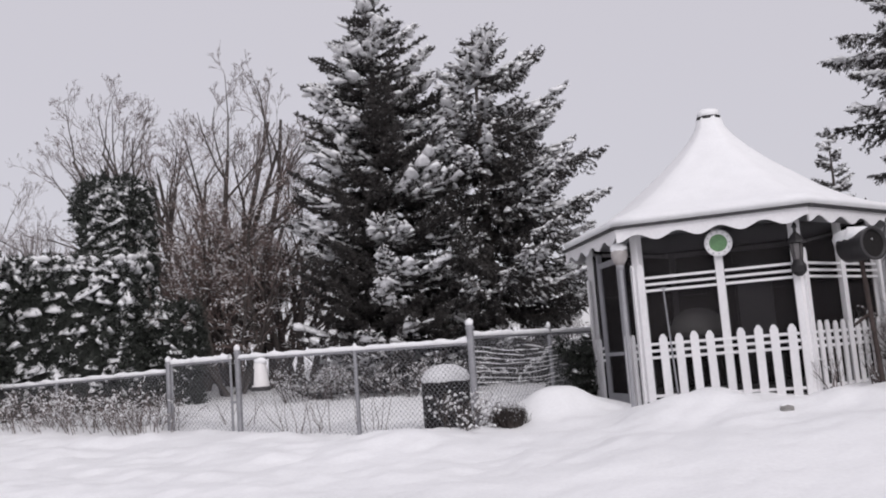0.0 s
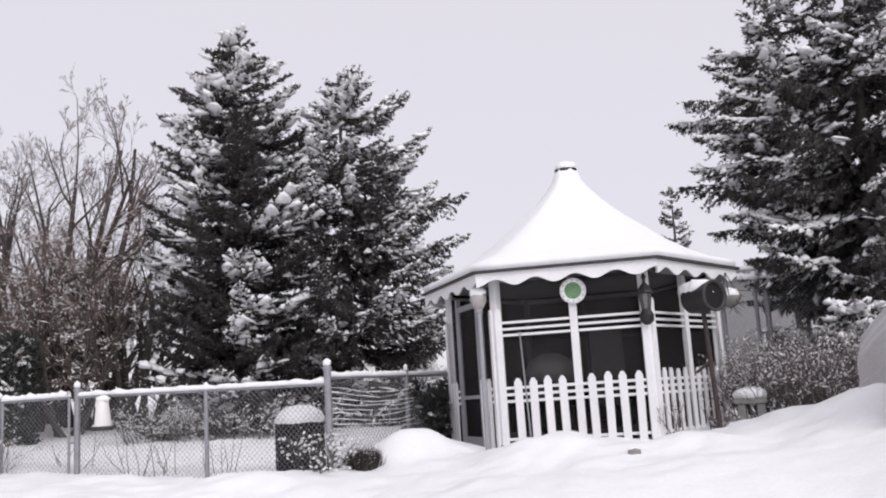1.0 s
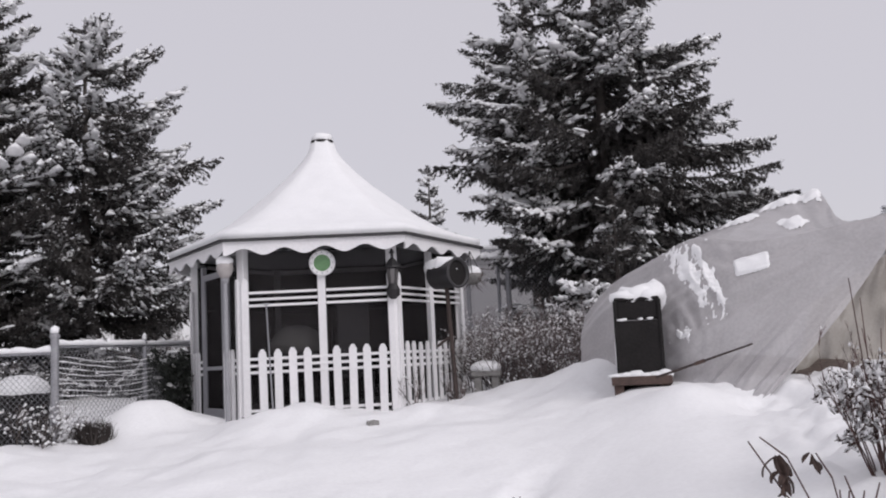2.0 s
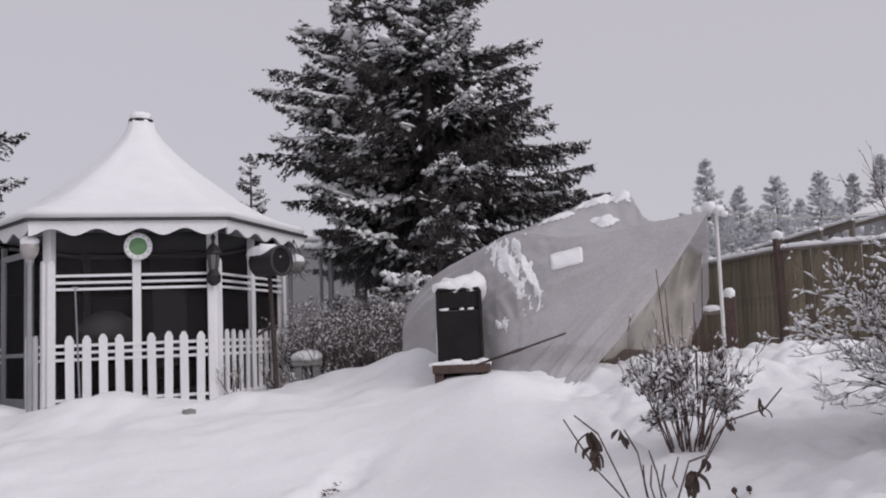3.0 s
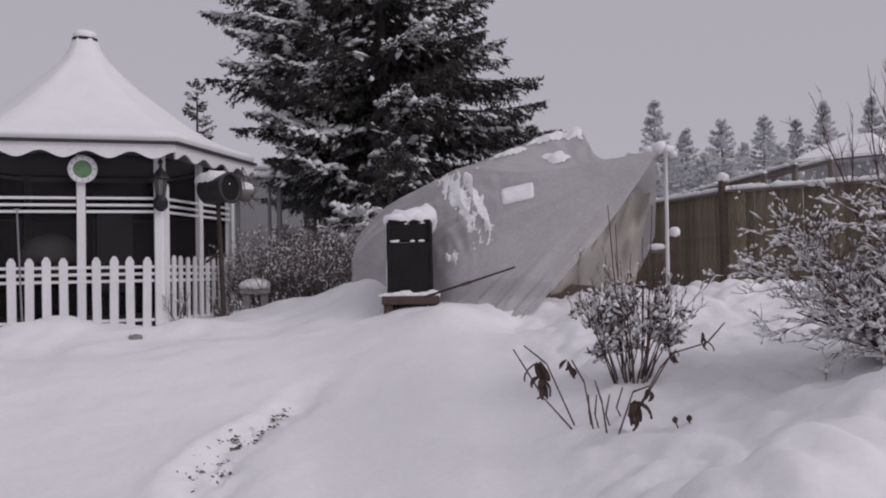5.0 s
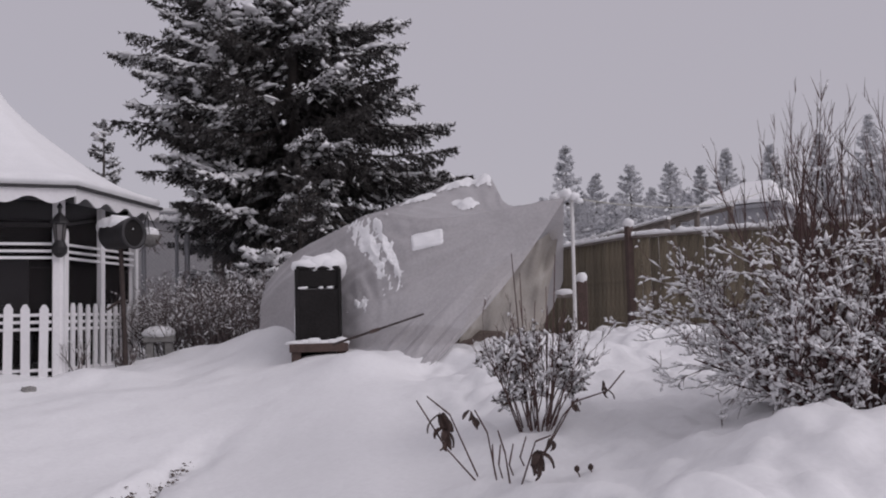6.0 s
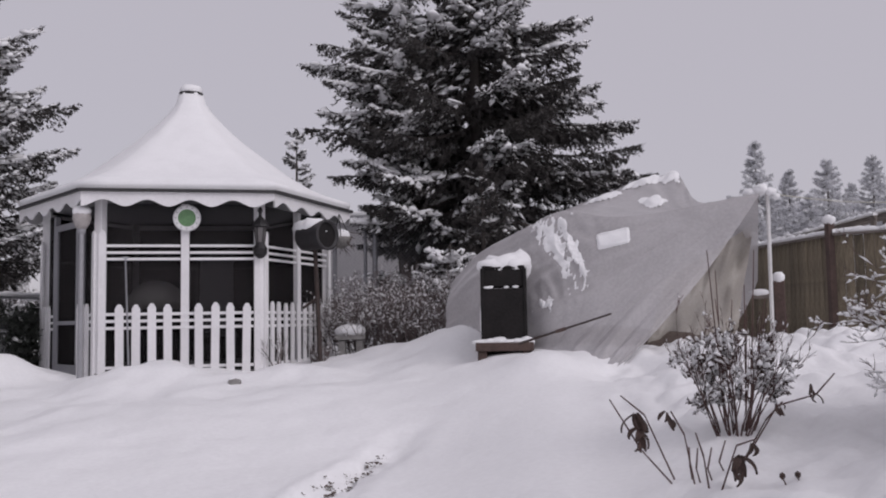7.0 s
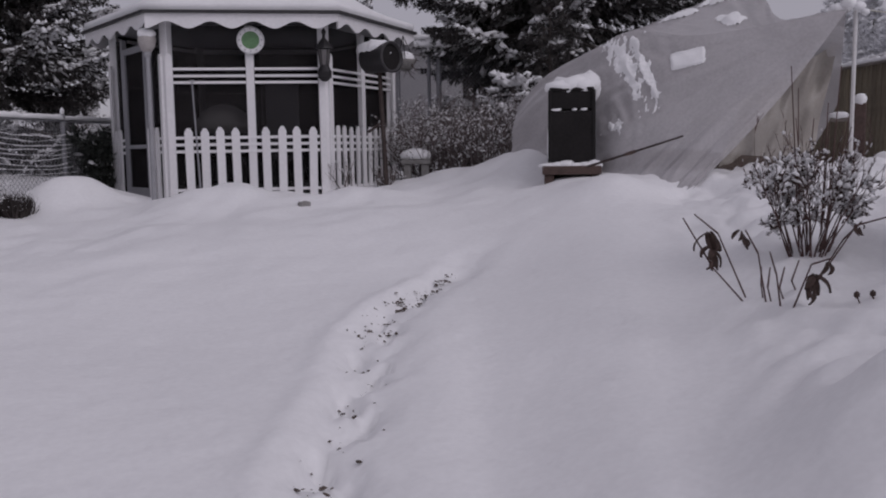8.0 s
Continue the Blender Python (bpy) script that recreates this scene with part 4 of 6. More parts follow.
    patch = np.array([noise.noise(Vector((p[0] * 0.9 + seed, p[1] * 0.9, p[2] * 1.1))) for p in q0])
    flat = 1 - np.abs((q1 - q0)[:, 2]) / (np.linalg.norm(q1 - q0, axis=1) + 1e-9)
    # a bough is either laden or nearly bare
    laden = np.array([noise.noise(Vector((math.cos(a) * z * 0.5 + seed * 1.3, math.sin(a) * z * 0.5, z * 1.5))) for a, z in zip(A, Z)]) + rng.normal(0, 0.16, len(L))
    laden = 1 / (1 + np.exp(-(laden - 0.32 + 0.62 * snow) / 0.05)) * np.clip((1.0 - T) / 0.14, 0.25, 1)
    prob = np.clip(-0.35 + 1.6 * outer, 0.0, 1) * (speck + (1 - speck) * laden[bid]) * (0.45 + 0.55 * flat) * (0.6 + 0.55 * snow)
    pick = rng.uniform(0, 1, len(q0)) < prob
    sn = pick.sum()
    ww = (0.018 + 0.036 * laden[bid[pick]] * np.clip(patch[pick] + 0.75, 0.3, 1.2)) * rng.uniform(0.5, 1.4, sn) * snow_size
    off = UP * 0.014
    cut = rng.uniform(0.0, 0.3, (sn, 1))
    lie = [pillows(q0[pick] + (q1 - q0)[pick] * cut + off, q1[pick] - (q1 - q0)[pick] * (0.18 - cut * 0.5) + off, ww * 1.1, ww * 0.9, rng, True)]
    # whole boughs under thicker snow
    for k in range(2, ns + 1):
        on = rng.uniform(0, 1, len(L)) < bough_snow * 1.6 * laden * (0.4 + 0.2 * k)
        if not on.any():
            continue
        a0 = pts[k - 1][on]
        a1 = pts[k][on]
        wide = np.minimum(L[on], 1.6) * (1.15 - 0.17 * k)
        for q in range(6):
            jit = rng.normal(0, 0.13, (on.sum(), 3)) * wide[:, None] * [1, 1, 0.06]
            mid = a0 + (a1 - a0) * rng.uniform(0, 0.8 if k == ns else 1.0, (on.sum(), 1)) + jit + off * 2
            run = (a1 - a0) / np.linalg.norm(a1 - a0, axis=1, keepdims=True) + rng.normal(0, 0.5, (on.sum(), 3)) * [1, 1, 0.3]
            run *= rng.uniform(0.06, 0.19, (on.sum(), 1))
            wb = 0.085 * rng.uniform(0.35, 1.35, on.sum()) * snow_size
            lie.append(pillows(mid - run - UP * (hang * 0.05), mid + run - UP * (0.02 + hang * 0.08), wb, wb * 0.7, rng))
    v, fa = join(*lie)
    tagged(part_np("snow_load", v, fa, SNOW_CLUMP, ob, "snow lying on the boughs", True), kind="stuff")
    return ob


def branching(rng, p, d, ln, r, levels, kids, spread=0.6, up=0.15, wiggle=0.18, shrink=0.6, nseg=4, lo=0.25):
    """Limbs that fork again and again: arrays of rods (start, end, radius, radius, level)."""
    out = []
    for lev in range(levels):
        n = len(p)
        d = d / np.linalg.norm(d, axis=1, keepdims=True)
        stations, dirs = [p], [d]
        cur, cd = p, d
        ns = nseg if lev < 2 else max(2, nseg // 2)
        for s in range(ns):
            cd = cd + rng.normal(0, wiggle, (n, 3)) + UP * up * 0.4
            cd /= np.linalg.norm(cd, axis=1, keepdims=True)
            nxt = cur + cd * (ln / ns)[:, None]
            out.append((cur, nxt, r * (1 - 0.75 * s / ns), r * (1 - 0.75 * (s + 1) / ns), np.full(n, lev)))
            cur = nxt
            stations.append(cur)
            dirs.append(cd)
        if lev == levels - 1:
            break
        k = kids[lev]
        idx = np.repeat(np.arange(n), k)
        u = rng.uniform(lo, 1.0, len(idx)) * ns
        i0 = np.minimum(u.astype(int), ns - 1)
        w = (u - i0)[:, None]
        st, di = np.array(stations), np.array(dirs)
        p2 = st[i0, idx] * (1 - w) + st[i0 + 1, idx] * w
        rnd = rng.normal(0, 1, (len(idx), 3))
        base = di[i0 + 1, idx]
        rnd -= base * (rnd * base).sum(1, keepdims=True)
        rnd /= np.linalg.norm(rnd, axis=1, keepdims=True) + 1e-9
        d2 = base + rnd * spread * rng.uniform(0.6, 1.4, (len(idx), 1)) + UP * up
        l2 = ln[idx] * shrink * rng.uniform(0.6, 1.15, len(idx)) * (1 - 0.35 * u / ns)
        r2 = np.maximum(r[idx] * (1 - 0.75 * u / ns) * 0.6, 0.0022)
        p, d, ln, r = p2, d2, l2, r2
    return [np.concatenate([o[k] for o in out]) for k in range(5)]


def woody(name, label, category, x, y, rng, stems, height, lean, rad, levels, kids, material, bark=None, snow=0.0, snow_w=0.02, group="", base_r=0.1, thick=1.0, lite=True, **kw):
    """A bare tree or shrub with snow lying on its twigs."""
    z = ground_at(x, y) - 0.05
    ob = thing(name, label, category, (x, y, z), 0, group)
    a = rng.uniform(0, 6.28, stems)
    p = np.stack([np.cos(a) * base_r * rng.uniform(0.2, 1, stems), np.sin(a) * base_r * rng.uniform(0.2, 1, stems), np.full(stems, 0.0)], 1)
    tilt = lean * rng.uniform(0.25, 1.0, stems)
    d = np.stack([np.cos(a) * tilt, np.sin(a) * tilt, np.ones(stems)], 1)
    p0, p1, r0, r1, lev = branching(rng, p, d, height * rng.uniform(0.7, 1.0, stems), np.full(stems, rad), levels, kids, **kw)
    zz = np.array([ground_at(x + q[0], y + q[1]) - z for q in p1[::7]])
    ok = p1[:, 2] > np.repeat(zz, 7)[:len(p1)] - 0.02
    p0, p1, r0, r1, lev = p0[ok], p1[ok], r0[ok] * thick, r1[ok] * thick, lev[ok]
    low = lev < 2
    if low.any():
        tagged(part_np("stem_mass", *sticks(p0[low], p1[low], r0[low], r1[low], 5), bark or material, ob, smooth=True), kind="stuff")
    if (~low).any():
        tagged(part_np("twig_mass", *sticks(p0[~low], p1[~low], r0[~low], r1[~low], 3), material, ob), kind="stuff")
    if snow:
        d = p1 - p0
        flat = 1 - np.abs(d[:, 2]) / (np.linalg.norm(d, axis=1) + 1e-9)
        pick = rng.uniform(0, 1, len(p0)) < snow * (0.2 + 1.1 * flat)
        q0, q1 = p0[pick], p1[pick]
        w = snow_w * rng.uniform(0.5, 1.3, len(q0)) + r0[pick] * 0.6
        tagged(part_np("snow_load", *pillows(q0 + UP * (r0[pick] * 0.6)[:, None], q1 + UP * (r1[pick] * 0.6)[:, None], w * 1.1, w * 1.2, rng, lite), SNOW_CLUMP, ob, "snow lying on the twigs", True), kind="stuff")
    return ob


def clipped_cedar(name, label, x, y, size, turn, seed, round_top=False, dens=260, snow=0.40, snow_r=0.125):
    """A dense evergreen: sprays of scale leaves over a shaped body, with lumps of snow."""
    rng = np.random.default_rng(seed)
    z = ground_at(x, y) - 0.1
    ob = thing(name, label, "hedge", (x, y, z), turn, "evergreen hedge")
    sx, sy, sz = size
    bm = bmesh.new()
    tube(bm, (0, 0, 0), (0, 0, sz * 0.9), 0.09, 0.03, 8)
    part("trunk", bm, BARK, ob)
    n = int(dens * (2 * (sx + sy) * sz + sx * sy))
    h = rng.uniform(0, 1, n)
    a = rng.uniform(0, 2 * np.pi, n)
    ca, sa = np.cos(a), np.sin(a)
    sq = 1.0 if round_top else 1 / np.maximum(np.abs(ca), np.abs(sa)) * 0.93
    prof = np.where(h > 0.93, np.sqrt(np.clip(1 - ((h - 0.93) / 0.08) ** 2, 0.05, 1)), 1.0) if round_top else np.where(h > 0.9, 1 - (h - 0.9) * 2.5, 1.0)
    bul = 1 + (0.30 if round_top else 0.16) * np.array([noise.noise(Vector((c * 1.8 + seed, s * 1.8, t * sz * 1.1))) for c, s, t in zip(ca, sa, h)])
    depth = rng.uniform(0.55, 1.0, n) ** 0.5
    p = np.stack([ca * sq * sx / 2 * prof * bul * depth, sa * sq * sy / 2 * prof * bul * depth, h * sz], 1)
    roof = rng.uniform(0, 1, n) < 0.18
    if not round_top:
        p[roof] = np.stack([rng.uniform(-0.5, 0.5, roof.sum()) * sx, rng.uniform(-0.5, 0.5, roof.sum()) * sy, sz * rng.uniform(0.93, 1.0, roof.sum())], 1)
    d = np.stack([ca, sa, rng.uniform(0.1, 1.2, n)], 1) + rng.normal(0, 0.35, (n, 3))
    d /= np.linalg.norm(d, axis=1, keepdims=True)
    v, f = needles_on(p, p + d * rng.uniform(0.10, 0.26, (n, 1)), rng, 0.05, 0.07, 0.018, 3)
    tagged(part_np("spray_mass", v, f, CEDAR, ob), kind="stuff")
    bm = bmesh.new()
    box(bm, (0, 0, sz * 0.47), (sx * 0.62, sy * 0.62, sz * 0.86), bevel=min(sx, sy) * 0.15)
    part("inner_growth", bm, CEDAR, ob)
    pick = (rng.uniform(0, 1, n) < snow) & ((depth > 0.85) | roof)
    q = p[pick]
    dd = np.stack([-sa, ca, 0 * ca], 1)[pick] * rng.choice([-1.0, 1.0], (pick.sum(), 1)) + rng.normal(0, 0.55, (pick.sum(), 3)) * [1, 1, 0.8]
    ww = snow_r * (0.22 + 0.85 * rng.uniform(0.0, 1.0, len(q)) ** 2.2) * np.clip(0.75 + 0.5 * h[pick], 0.6, 1.2)
    tagged(part_np("snow_load", *pillows(q - dd * ww[:, None], q + dd * (ww * 1.2)[:, None], ww * 0.95, ww * 0.95, rng), SNOW_CLUMP, ob, "lumps of snow", True), kind="stuff")
    if not round_top:
        bm = bmesh.new()
        k = int(sx / 0.22)
        for i in range(k):
            lump(bm, ((i + 0.5) / k * sx - sx / 2, rng.uniform(-0.1, 0.1) * sy, sz * 1.0 + 0.03), (0.2, sy * 0.52, 0.10), i + seed, 0.5)
        part("snow_top", bm, SNOW_CLUMP, ob, "thick snow on top", True)


def profile(*rows):
    """A reach that follows rows of (share of the height, reach)."""
    ts, rs = zip(*rows)
    return lambda t: float(np.interp(t, ts, rs))


def build_trees():
    conifer("spruce_tree", "dense dark spruce with snow on its layered boughs", -1.35, 18.6, 9.4, 1.95, 11, low=0.25, whorl=0.19, per=9, droop=0.10, snow=0.40, steep=0.42, bough_snow=1.0,
            shape=profile((0, 0.98), (0.25, 1.0), (0.5, 0.98), (0.66, 0.86), (0.82, 0.50), (0.93, 0.17), (1, 0.03)), twig_gap=0.085, snow_size=1.35, speck=0.10, one_side=(0.0, 0.06), spray=0.28,
            limbs=((3.7, -128, 2.1, -0.05), (2.5, -58, 2.3, -0.08), (5.2, -50, 2.0, 0.0), (4.4, 185, 2.0, 0.0)))
    conifer("spruce_tree", "open spruce with drooping snow-dusted branches", 0.80, 18.7, 8.5, 2.1, 23, low=0.5, whorl=0.25, per=7, droop=0.05, snow=0.72, hang=0.65, steep=0.5, thin=0.9,
            shape=profile((0, 0.75), (0.3, 1.0), (0.55, 0.98), (0.72, 0.74), (0.84, 0.44), (0.93, 0.18), (1, 0.04)), spray=0.34, one_side=(0.0, 0.28), snow_size=0.95, speck=0.34, bough_snow=0.5,
            limbs=((7.4, -10, 1.4, 0.35), (6.5, 5, 1.75, 0.22), (5.5, -5, 2.5, 0.08), (4.7, -20, 2.5, -0.02), (3.4, -20, 2.6, -0.08), (7.5, 80, 0.8, 0.8), (7.6, -70, 0.8, 0.9)))
    x, y = polar(34.4, 18.2)
    conifer("spruce_tree", "broad tall spruce with long snow-laden boughs", x, y, 11.6, 2.75, 37, low=1.45, whorl=0.30, thin=0.9, per=8, droop=0.22, snow=0.60, hang=0.6, steep=0.16, bough_snow=0.75, tip=0.06,
            shape=profile((0, 0.80), (0.12, 0.95), (0.3, 1.0), (0.45, 0.82), (0.55, 0.52), (0.64, 0.36), (1, 0.05)), twig_gap=0.088, snow_size=1.25, speck=0.03,
            limbs=((7.45, -30, 2.3, 0.08), (6.95, -38, 2.2, 0.04), (6.4, -34, 2.15, -0.14), (6.0, -34, 3.1, -0.22), (5.1, -36, 3.5, -0.22), (8.6, -30, 1.4, 0.06),
                   (7.3, 146, 3.5, -0.14), (6.0, 146, 3.4, -0.16), (5.2, 146, 2.9, -0.26), (6.6, 160, 3.0, -0.12), (4.4, 150, 2.5, -0.35), (3.7, 158, 2.4, -0.3), (3.6, -60, 2.2, -0.25), (6.3, -75, 2.4, -0.15), (5.0, -110, 2.4, -0.2), (7.5, -95, 1.6, 0.0)))
    x2, y2 = polar(29.9, 18.0)
    conifer("spruce_tree", "second slim spruce top beside the broad one", x2, y2, 10.6, 1.05, 41, low=2.6, whorl=0.24, per=6, droop=0.05, snow=0.5, hang=0.4, bough_snow=0.6, snow_size=1.1,
            shape=profile((0, 0.8), (0.5, 1.0), (0.66, 0.85), (0.74, 0.42), (1, 0.08)), limbs=((7.7, 150, 1.25, -0.05), (7.5, -40, 0.8, 0.0)))
    x, y = polar(34.7, 15.6)
    conifer("young_spruce", "young snow-laden spruce before the broad one", x, y, 4.25, 0.80, 43, low=0.2, whorl=0.17, per=7, droop=0.2, snow=0.22, hang=0.6, snow_size=0.85, bough_snow=0.2)
    x, y = polar(32.6, 15.0)
    conifer("young_spruce", "low bushy spruce weighed down with snow", x, y, 2.75, 0.72, 47, low=0.1, whorl=0.15, per=7, droop=0.2, snow=0.75, hang=0.5, snow_size=1.2, bough_snow=0.6, shape=lambda t: (1 - t) ** 0.5)
    x, y = polar(23.1, 32)
    conifer("far_spruce", "slender far spruce dusted with snow", x, y, 8.3, 1.25, 51, low=0.6, whorl=0.34, per=6, snow=0.75, size=0.09, width=0.02, step=0.05, twig_gap=0.16, speck=0.3)
    rng = random.Random(8)
    # far forest, its mist carried by the pale needle colour
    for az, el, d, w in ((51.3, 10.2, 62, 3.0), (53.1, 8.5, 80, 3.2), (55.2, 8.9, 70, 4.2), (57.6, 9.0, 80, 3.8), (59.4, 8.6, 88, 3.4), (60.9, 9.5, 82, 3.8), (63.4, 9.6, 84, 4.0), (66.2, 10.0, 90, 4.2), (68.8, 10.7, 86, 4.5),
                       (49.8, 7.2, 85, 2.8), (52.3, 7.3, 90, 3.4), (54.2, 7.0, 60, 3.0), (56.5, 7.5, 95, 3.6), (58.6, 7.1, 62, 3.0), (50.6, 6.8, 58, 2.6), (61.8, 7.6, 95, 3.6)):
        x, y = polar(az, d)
        conifer("far_spruce", "far forest spruce with frost and snow, painted paler for haze", x, y, 1.5 + d * math.tan(radians(el)), w * 1.1, rng.randrange(999), low=0.8, whorl=0.30, per=7, snow=0.40, size=0.22, width=0.05, step=0.26, steep=0.3, bough_snow=0.15,
                needle=FROST_HAZE, twig_gap=0.36, around=3, group="far trees", snow_size=2.2, shape=lambda t: (1 - t) ** 1.0)
    # evergreen hedge and column
    x, y = polar(-24.3, 19.2)
    clipped_cedar("cedar_hedge", "clipped evergreen hedge with lumps of snow and a snowy top", x, y, (3.4, 1.3, 3.0), 24, 3)
    x, y = polar(-31.0, 18.6)
    clipped_cedar("cedar_hedge", "clipped evergreen hedge with lumps of snow and a snowy top", x, y, (2.8, 1.3, 2.9), 30, 4)
    x, y = polar(-20.4, 20.6)
    clipped_cedar("cedar_column", "tall columnar evergreen flecked with snow", x, y, (1.4, 1.3, 4.85), 20, 5, True, snow=0.40, snow_r=0.11)
    x, y = polar(-17.6, 19.4)
    clipped_cedar("cedar_shrub", "low evergreen shrub flecked with snow", *polar(7.0, 13.9), (0.5, 0.5, 0.95), 10, 9, True, snow=0.2, snow_r=0.08)
    clipped_cedar("cedar_shrub", "low evergreen shrub flecked with snow", x, y, (1.3, 1.1, 2.1), 10, 6, True, snow=0.25, snow_r=0.09)


def build_bare_trees():
    rng = np.random.default_rng(5)
    x, y = polar(-15.2, 24.5)
    woody("bare_tree", "bare grey-brown tree with a wide rounded crown", "tree", x, y, rng, 8, 7.6, 0.55, 0.06, 6, (6, 5, 5, 4, 3), GREY_TWIG, BARK, 0.04, 0.010, "bare trees", 0.25, up=0.05, spread=0.62, shrink=0.54, thick=2.5, lo=0.36, wiggle=0.11)
    x, y = polar(-16.2, 26)
    woody("bare_tree", "bare grey-brown tree with a wide rounded crown", "tree", x, y, rng, 5, 7.2, 0.5, 0.06, 6, (6, 5, 5, 4, 3), GREY_TWIG, BARK, 0.04, 0.010, "bare trees", 0.2, up=0.05, spread=0.65, shrink=0.54, thick=2.4, lo=0.4, wiggle=0.12)
    x, y = polar(-11.8, 22)
    woody("bare_tree", "many-stemmed bare reddish tree with fine drooping twigs", "tree", x, y, rng, 9, 4.6, 0.45, 0.06, 6, (6, 5, 4, 4, 2), ROSY_TWIG, BARK, 0.10, 0.010, "bare trees", 0.4, up=0.02, spread=0.75, shrink=0.62, thick=1.4, wiggle=0.16)
    for az, d, h in ((-9.8, 22.5, 4.3), (-13.2, 23.0, 4.0), (-16.4, 22.5, 3.4)):
        x, y = polar(az, d)
        woody("bare_tree", "bushy bare reddish tree with a haze of fine twigs", "tree", x, y, rng, 9, h, 0.5, 0.05, 5, (7, 6, 5, 4), ROSY_TWIG, BARK, 0.12, 0.012, "bare trees", 0.45, up=0.04, spread=0.75, shrink=0.6, thick=1.9, wiggle=0.16)
    x, y = polar(-13.9, 20.5)
    woody("bare_tree", "small dark-stemmed bare tree with snowy twigs", "tree", x, y, rng, 5, 3.6, 0.7, 0.05, 5, (6, 5, 5, 4), ROSY_TWIG, BARK, 0.22, 0.014, "bare trees", 0.25, up=0.02, spread=0.85, shrink=0.6, thick=1.4)
    x, y = polar(-24.3, 30)
    woody("bare_tree", "pale far bare tree", "tree", x, y, rng, 7, 4.8, 0.5, 0.05, 6, (6, 5, 4, 4, 2), FROST_TWIG, FROST_TWIG, 0.1, 0.015, "bare trees", 0.3, up=0.08, spread=0.65, shrink=0.6, thick=2.6)
    for az, d, h in ((-7.5, 22.5, 2.4), (3.5, 21, 2.2), (5.5, 19.5, 2.0), (7.5, 20.5, 2.3), (9.5, 19, 1.9), (-17, 23, 2.6)):
        x, y = polar(az, d)
        woody("bare_shrub", "bare twiggy shrub white with snow", "shrub", x, y, rng, 12, h * 0.6, 0.8, 0.02, 4, (5, 4, 4), FROST_TWIG, TWIG, 0.35, 0.018, "bare shrubs", 0.35, up=0.12, spread=0.8, thick=1.3)
    for az, d, h in ((60.2, 27, 3.4), (62.6, 28, 3.6), (57.8, 30, 3.2), (65.5, 27, 3.6)):
        x, y = polar(az, d)
        woody("bare_shrub", "tall bare shrub white with frost beyond the fence", "shrub", x, y, rng, 12, h * 0.6, 0.7, 0.025, 4, (6, 5, 4), FROST_TWIG, TWIG, 0.4, 0.025, "bare shrubs", 0.5, up=0.12, spread=0.8, thick=1.6)
    # dry stalks along the wire fence
    for az, d, h in ((-25.5, 16.6, 0.9), (-24, 16.2, 0.9), (-22.4, 15.9, 0.9), (-20.8, 15.7, 0.85), (-19.4, 15.4, 0.9), (-18.3, 15.2, 0.8)):
        x, y = polar(az, d)
        woody("dry_stalks", "tangle of dry brown stalks dusted with snow", "shrub", x, y, rng, 26, h * 0.75, 0.7, 0.006, 3, (4, 4), TWIG, TWIG, 0.3, 0.012, "fence undergrowth", 0.45, up=0.1, spread=0.9)
    for az, d, h in ((-10.2, 13.9, 0.7), (-8.2, 13.6, 0.8), (-5.6, 13.2, 0.7), (-13.6, 15, 0.6)):
        x, y = polar(az, d)
        woody("dry_stalks", "a few bare upright stalks", "shrub", x, y, rng, 6, h, 0.5, 0.007, 2, (2,), TWIG, TWIG, 0.1, 0.01, "fence undergrowth", 0.3, up=0.1, spread=0.5)
    for az, d, h in ((-3.5, 17.0, 1.2), (-5.6, 17.4, 1.2), (-7.6, 17.6, 1.1), (-9.6, 17.9, 1.1), (-1.2, 17.0, 1.1)):
        x, y = polar(az, d)
        woody("bare_shrub", "dark twiggy shrub behind the fence, dusted with snow", "shrub", x, y, rng, 22, h * 0.6, 0.9, 0.010, 4, (4, 4, 3), TWIG, BARK, 0.25, 0.014, "bare shrubs", 0.5, up=0.05, spread=0.9)
    # grey shrub beside the gazebo
    for az, d, h in ((26.6, 13.3, 1.0), (28.3, 13.0, 1.0), (30.0, 12.8, 1.05), (31.6, 12.9, 1.0), (29.2, 14.2, 1.2), (27.3, 14.4, 1.1)):
        x, y = polar(az, d)
        woody("twiggy_shrub", "dense grey-brown twiggy shrub dusted with snow", "shrub", x, y, rng, 30, h * 0.95, 0.8, 0.010, 4, (5, 4, 4), DARK_TWIG, DARK_TWIG, 0.15, 0.011, "shrubs by the gazebo", 0.4, up=0.12, spread=0.8)


build_trees()
build_bare_trees()


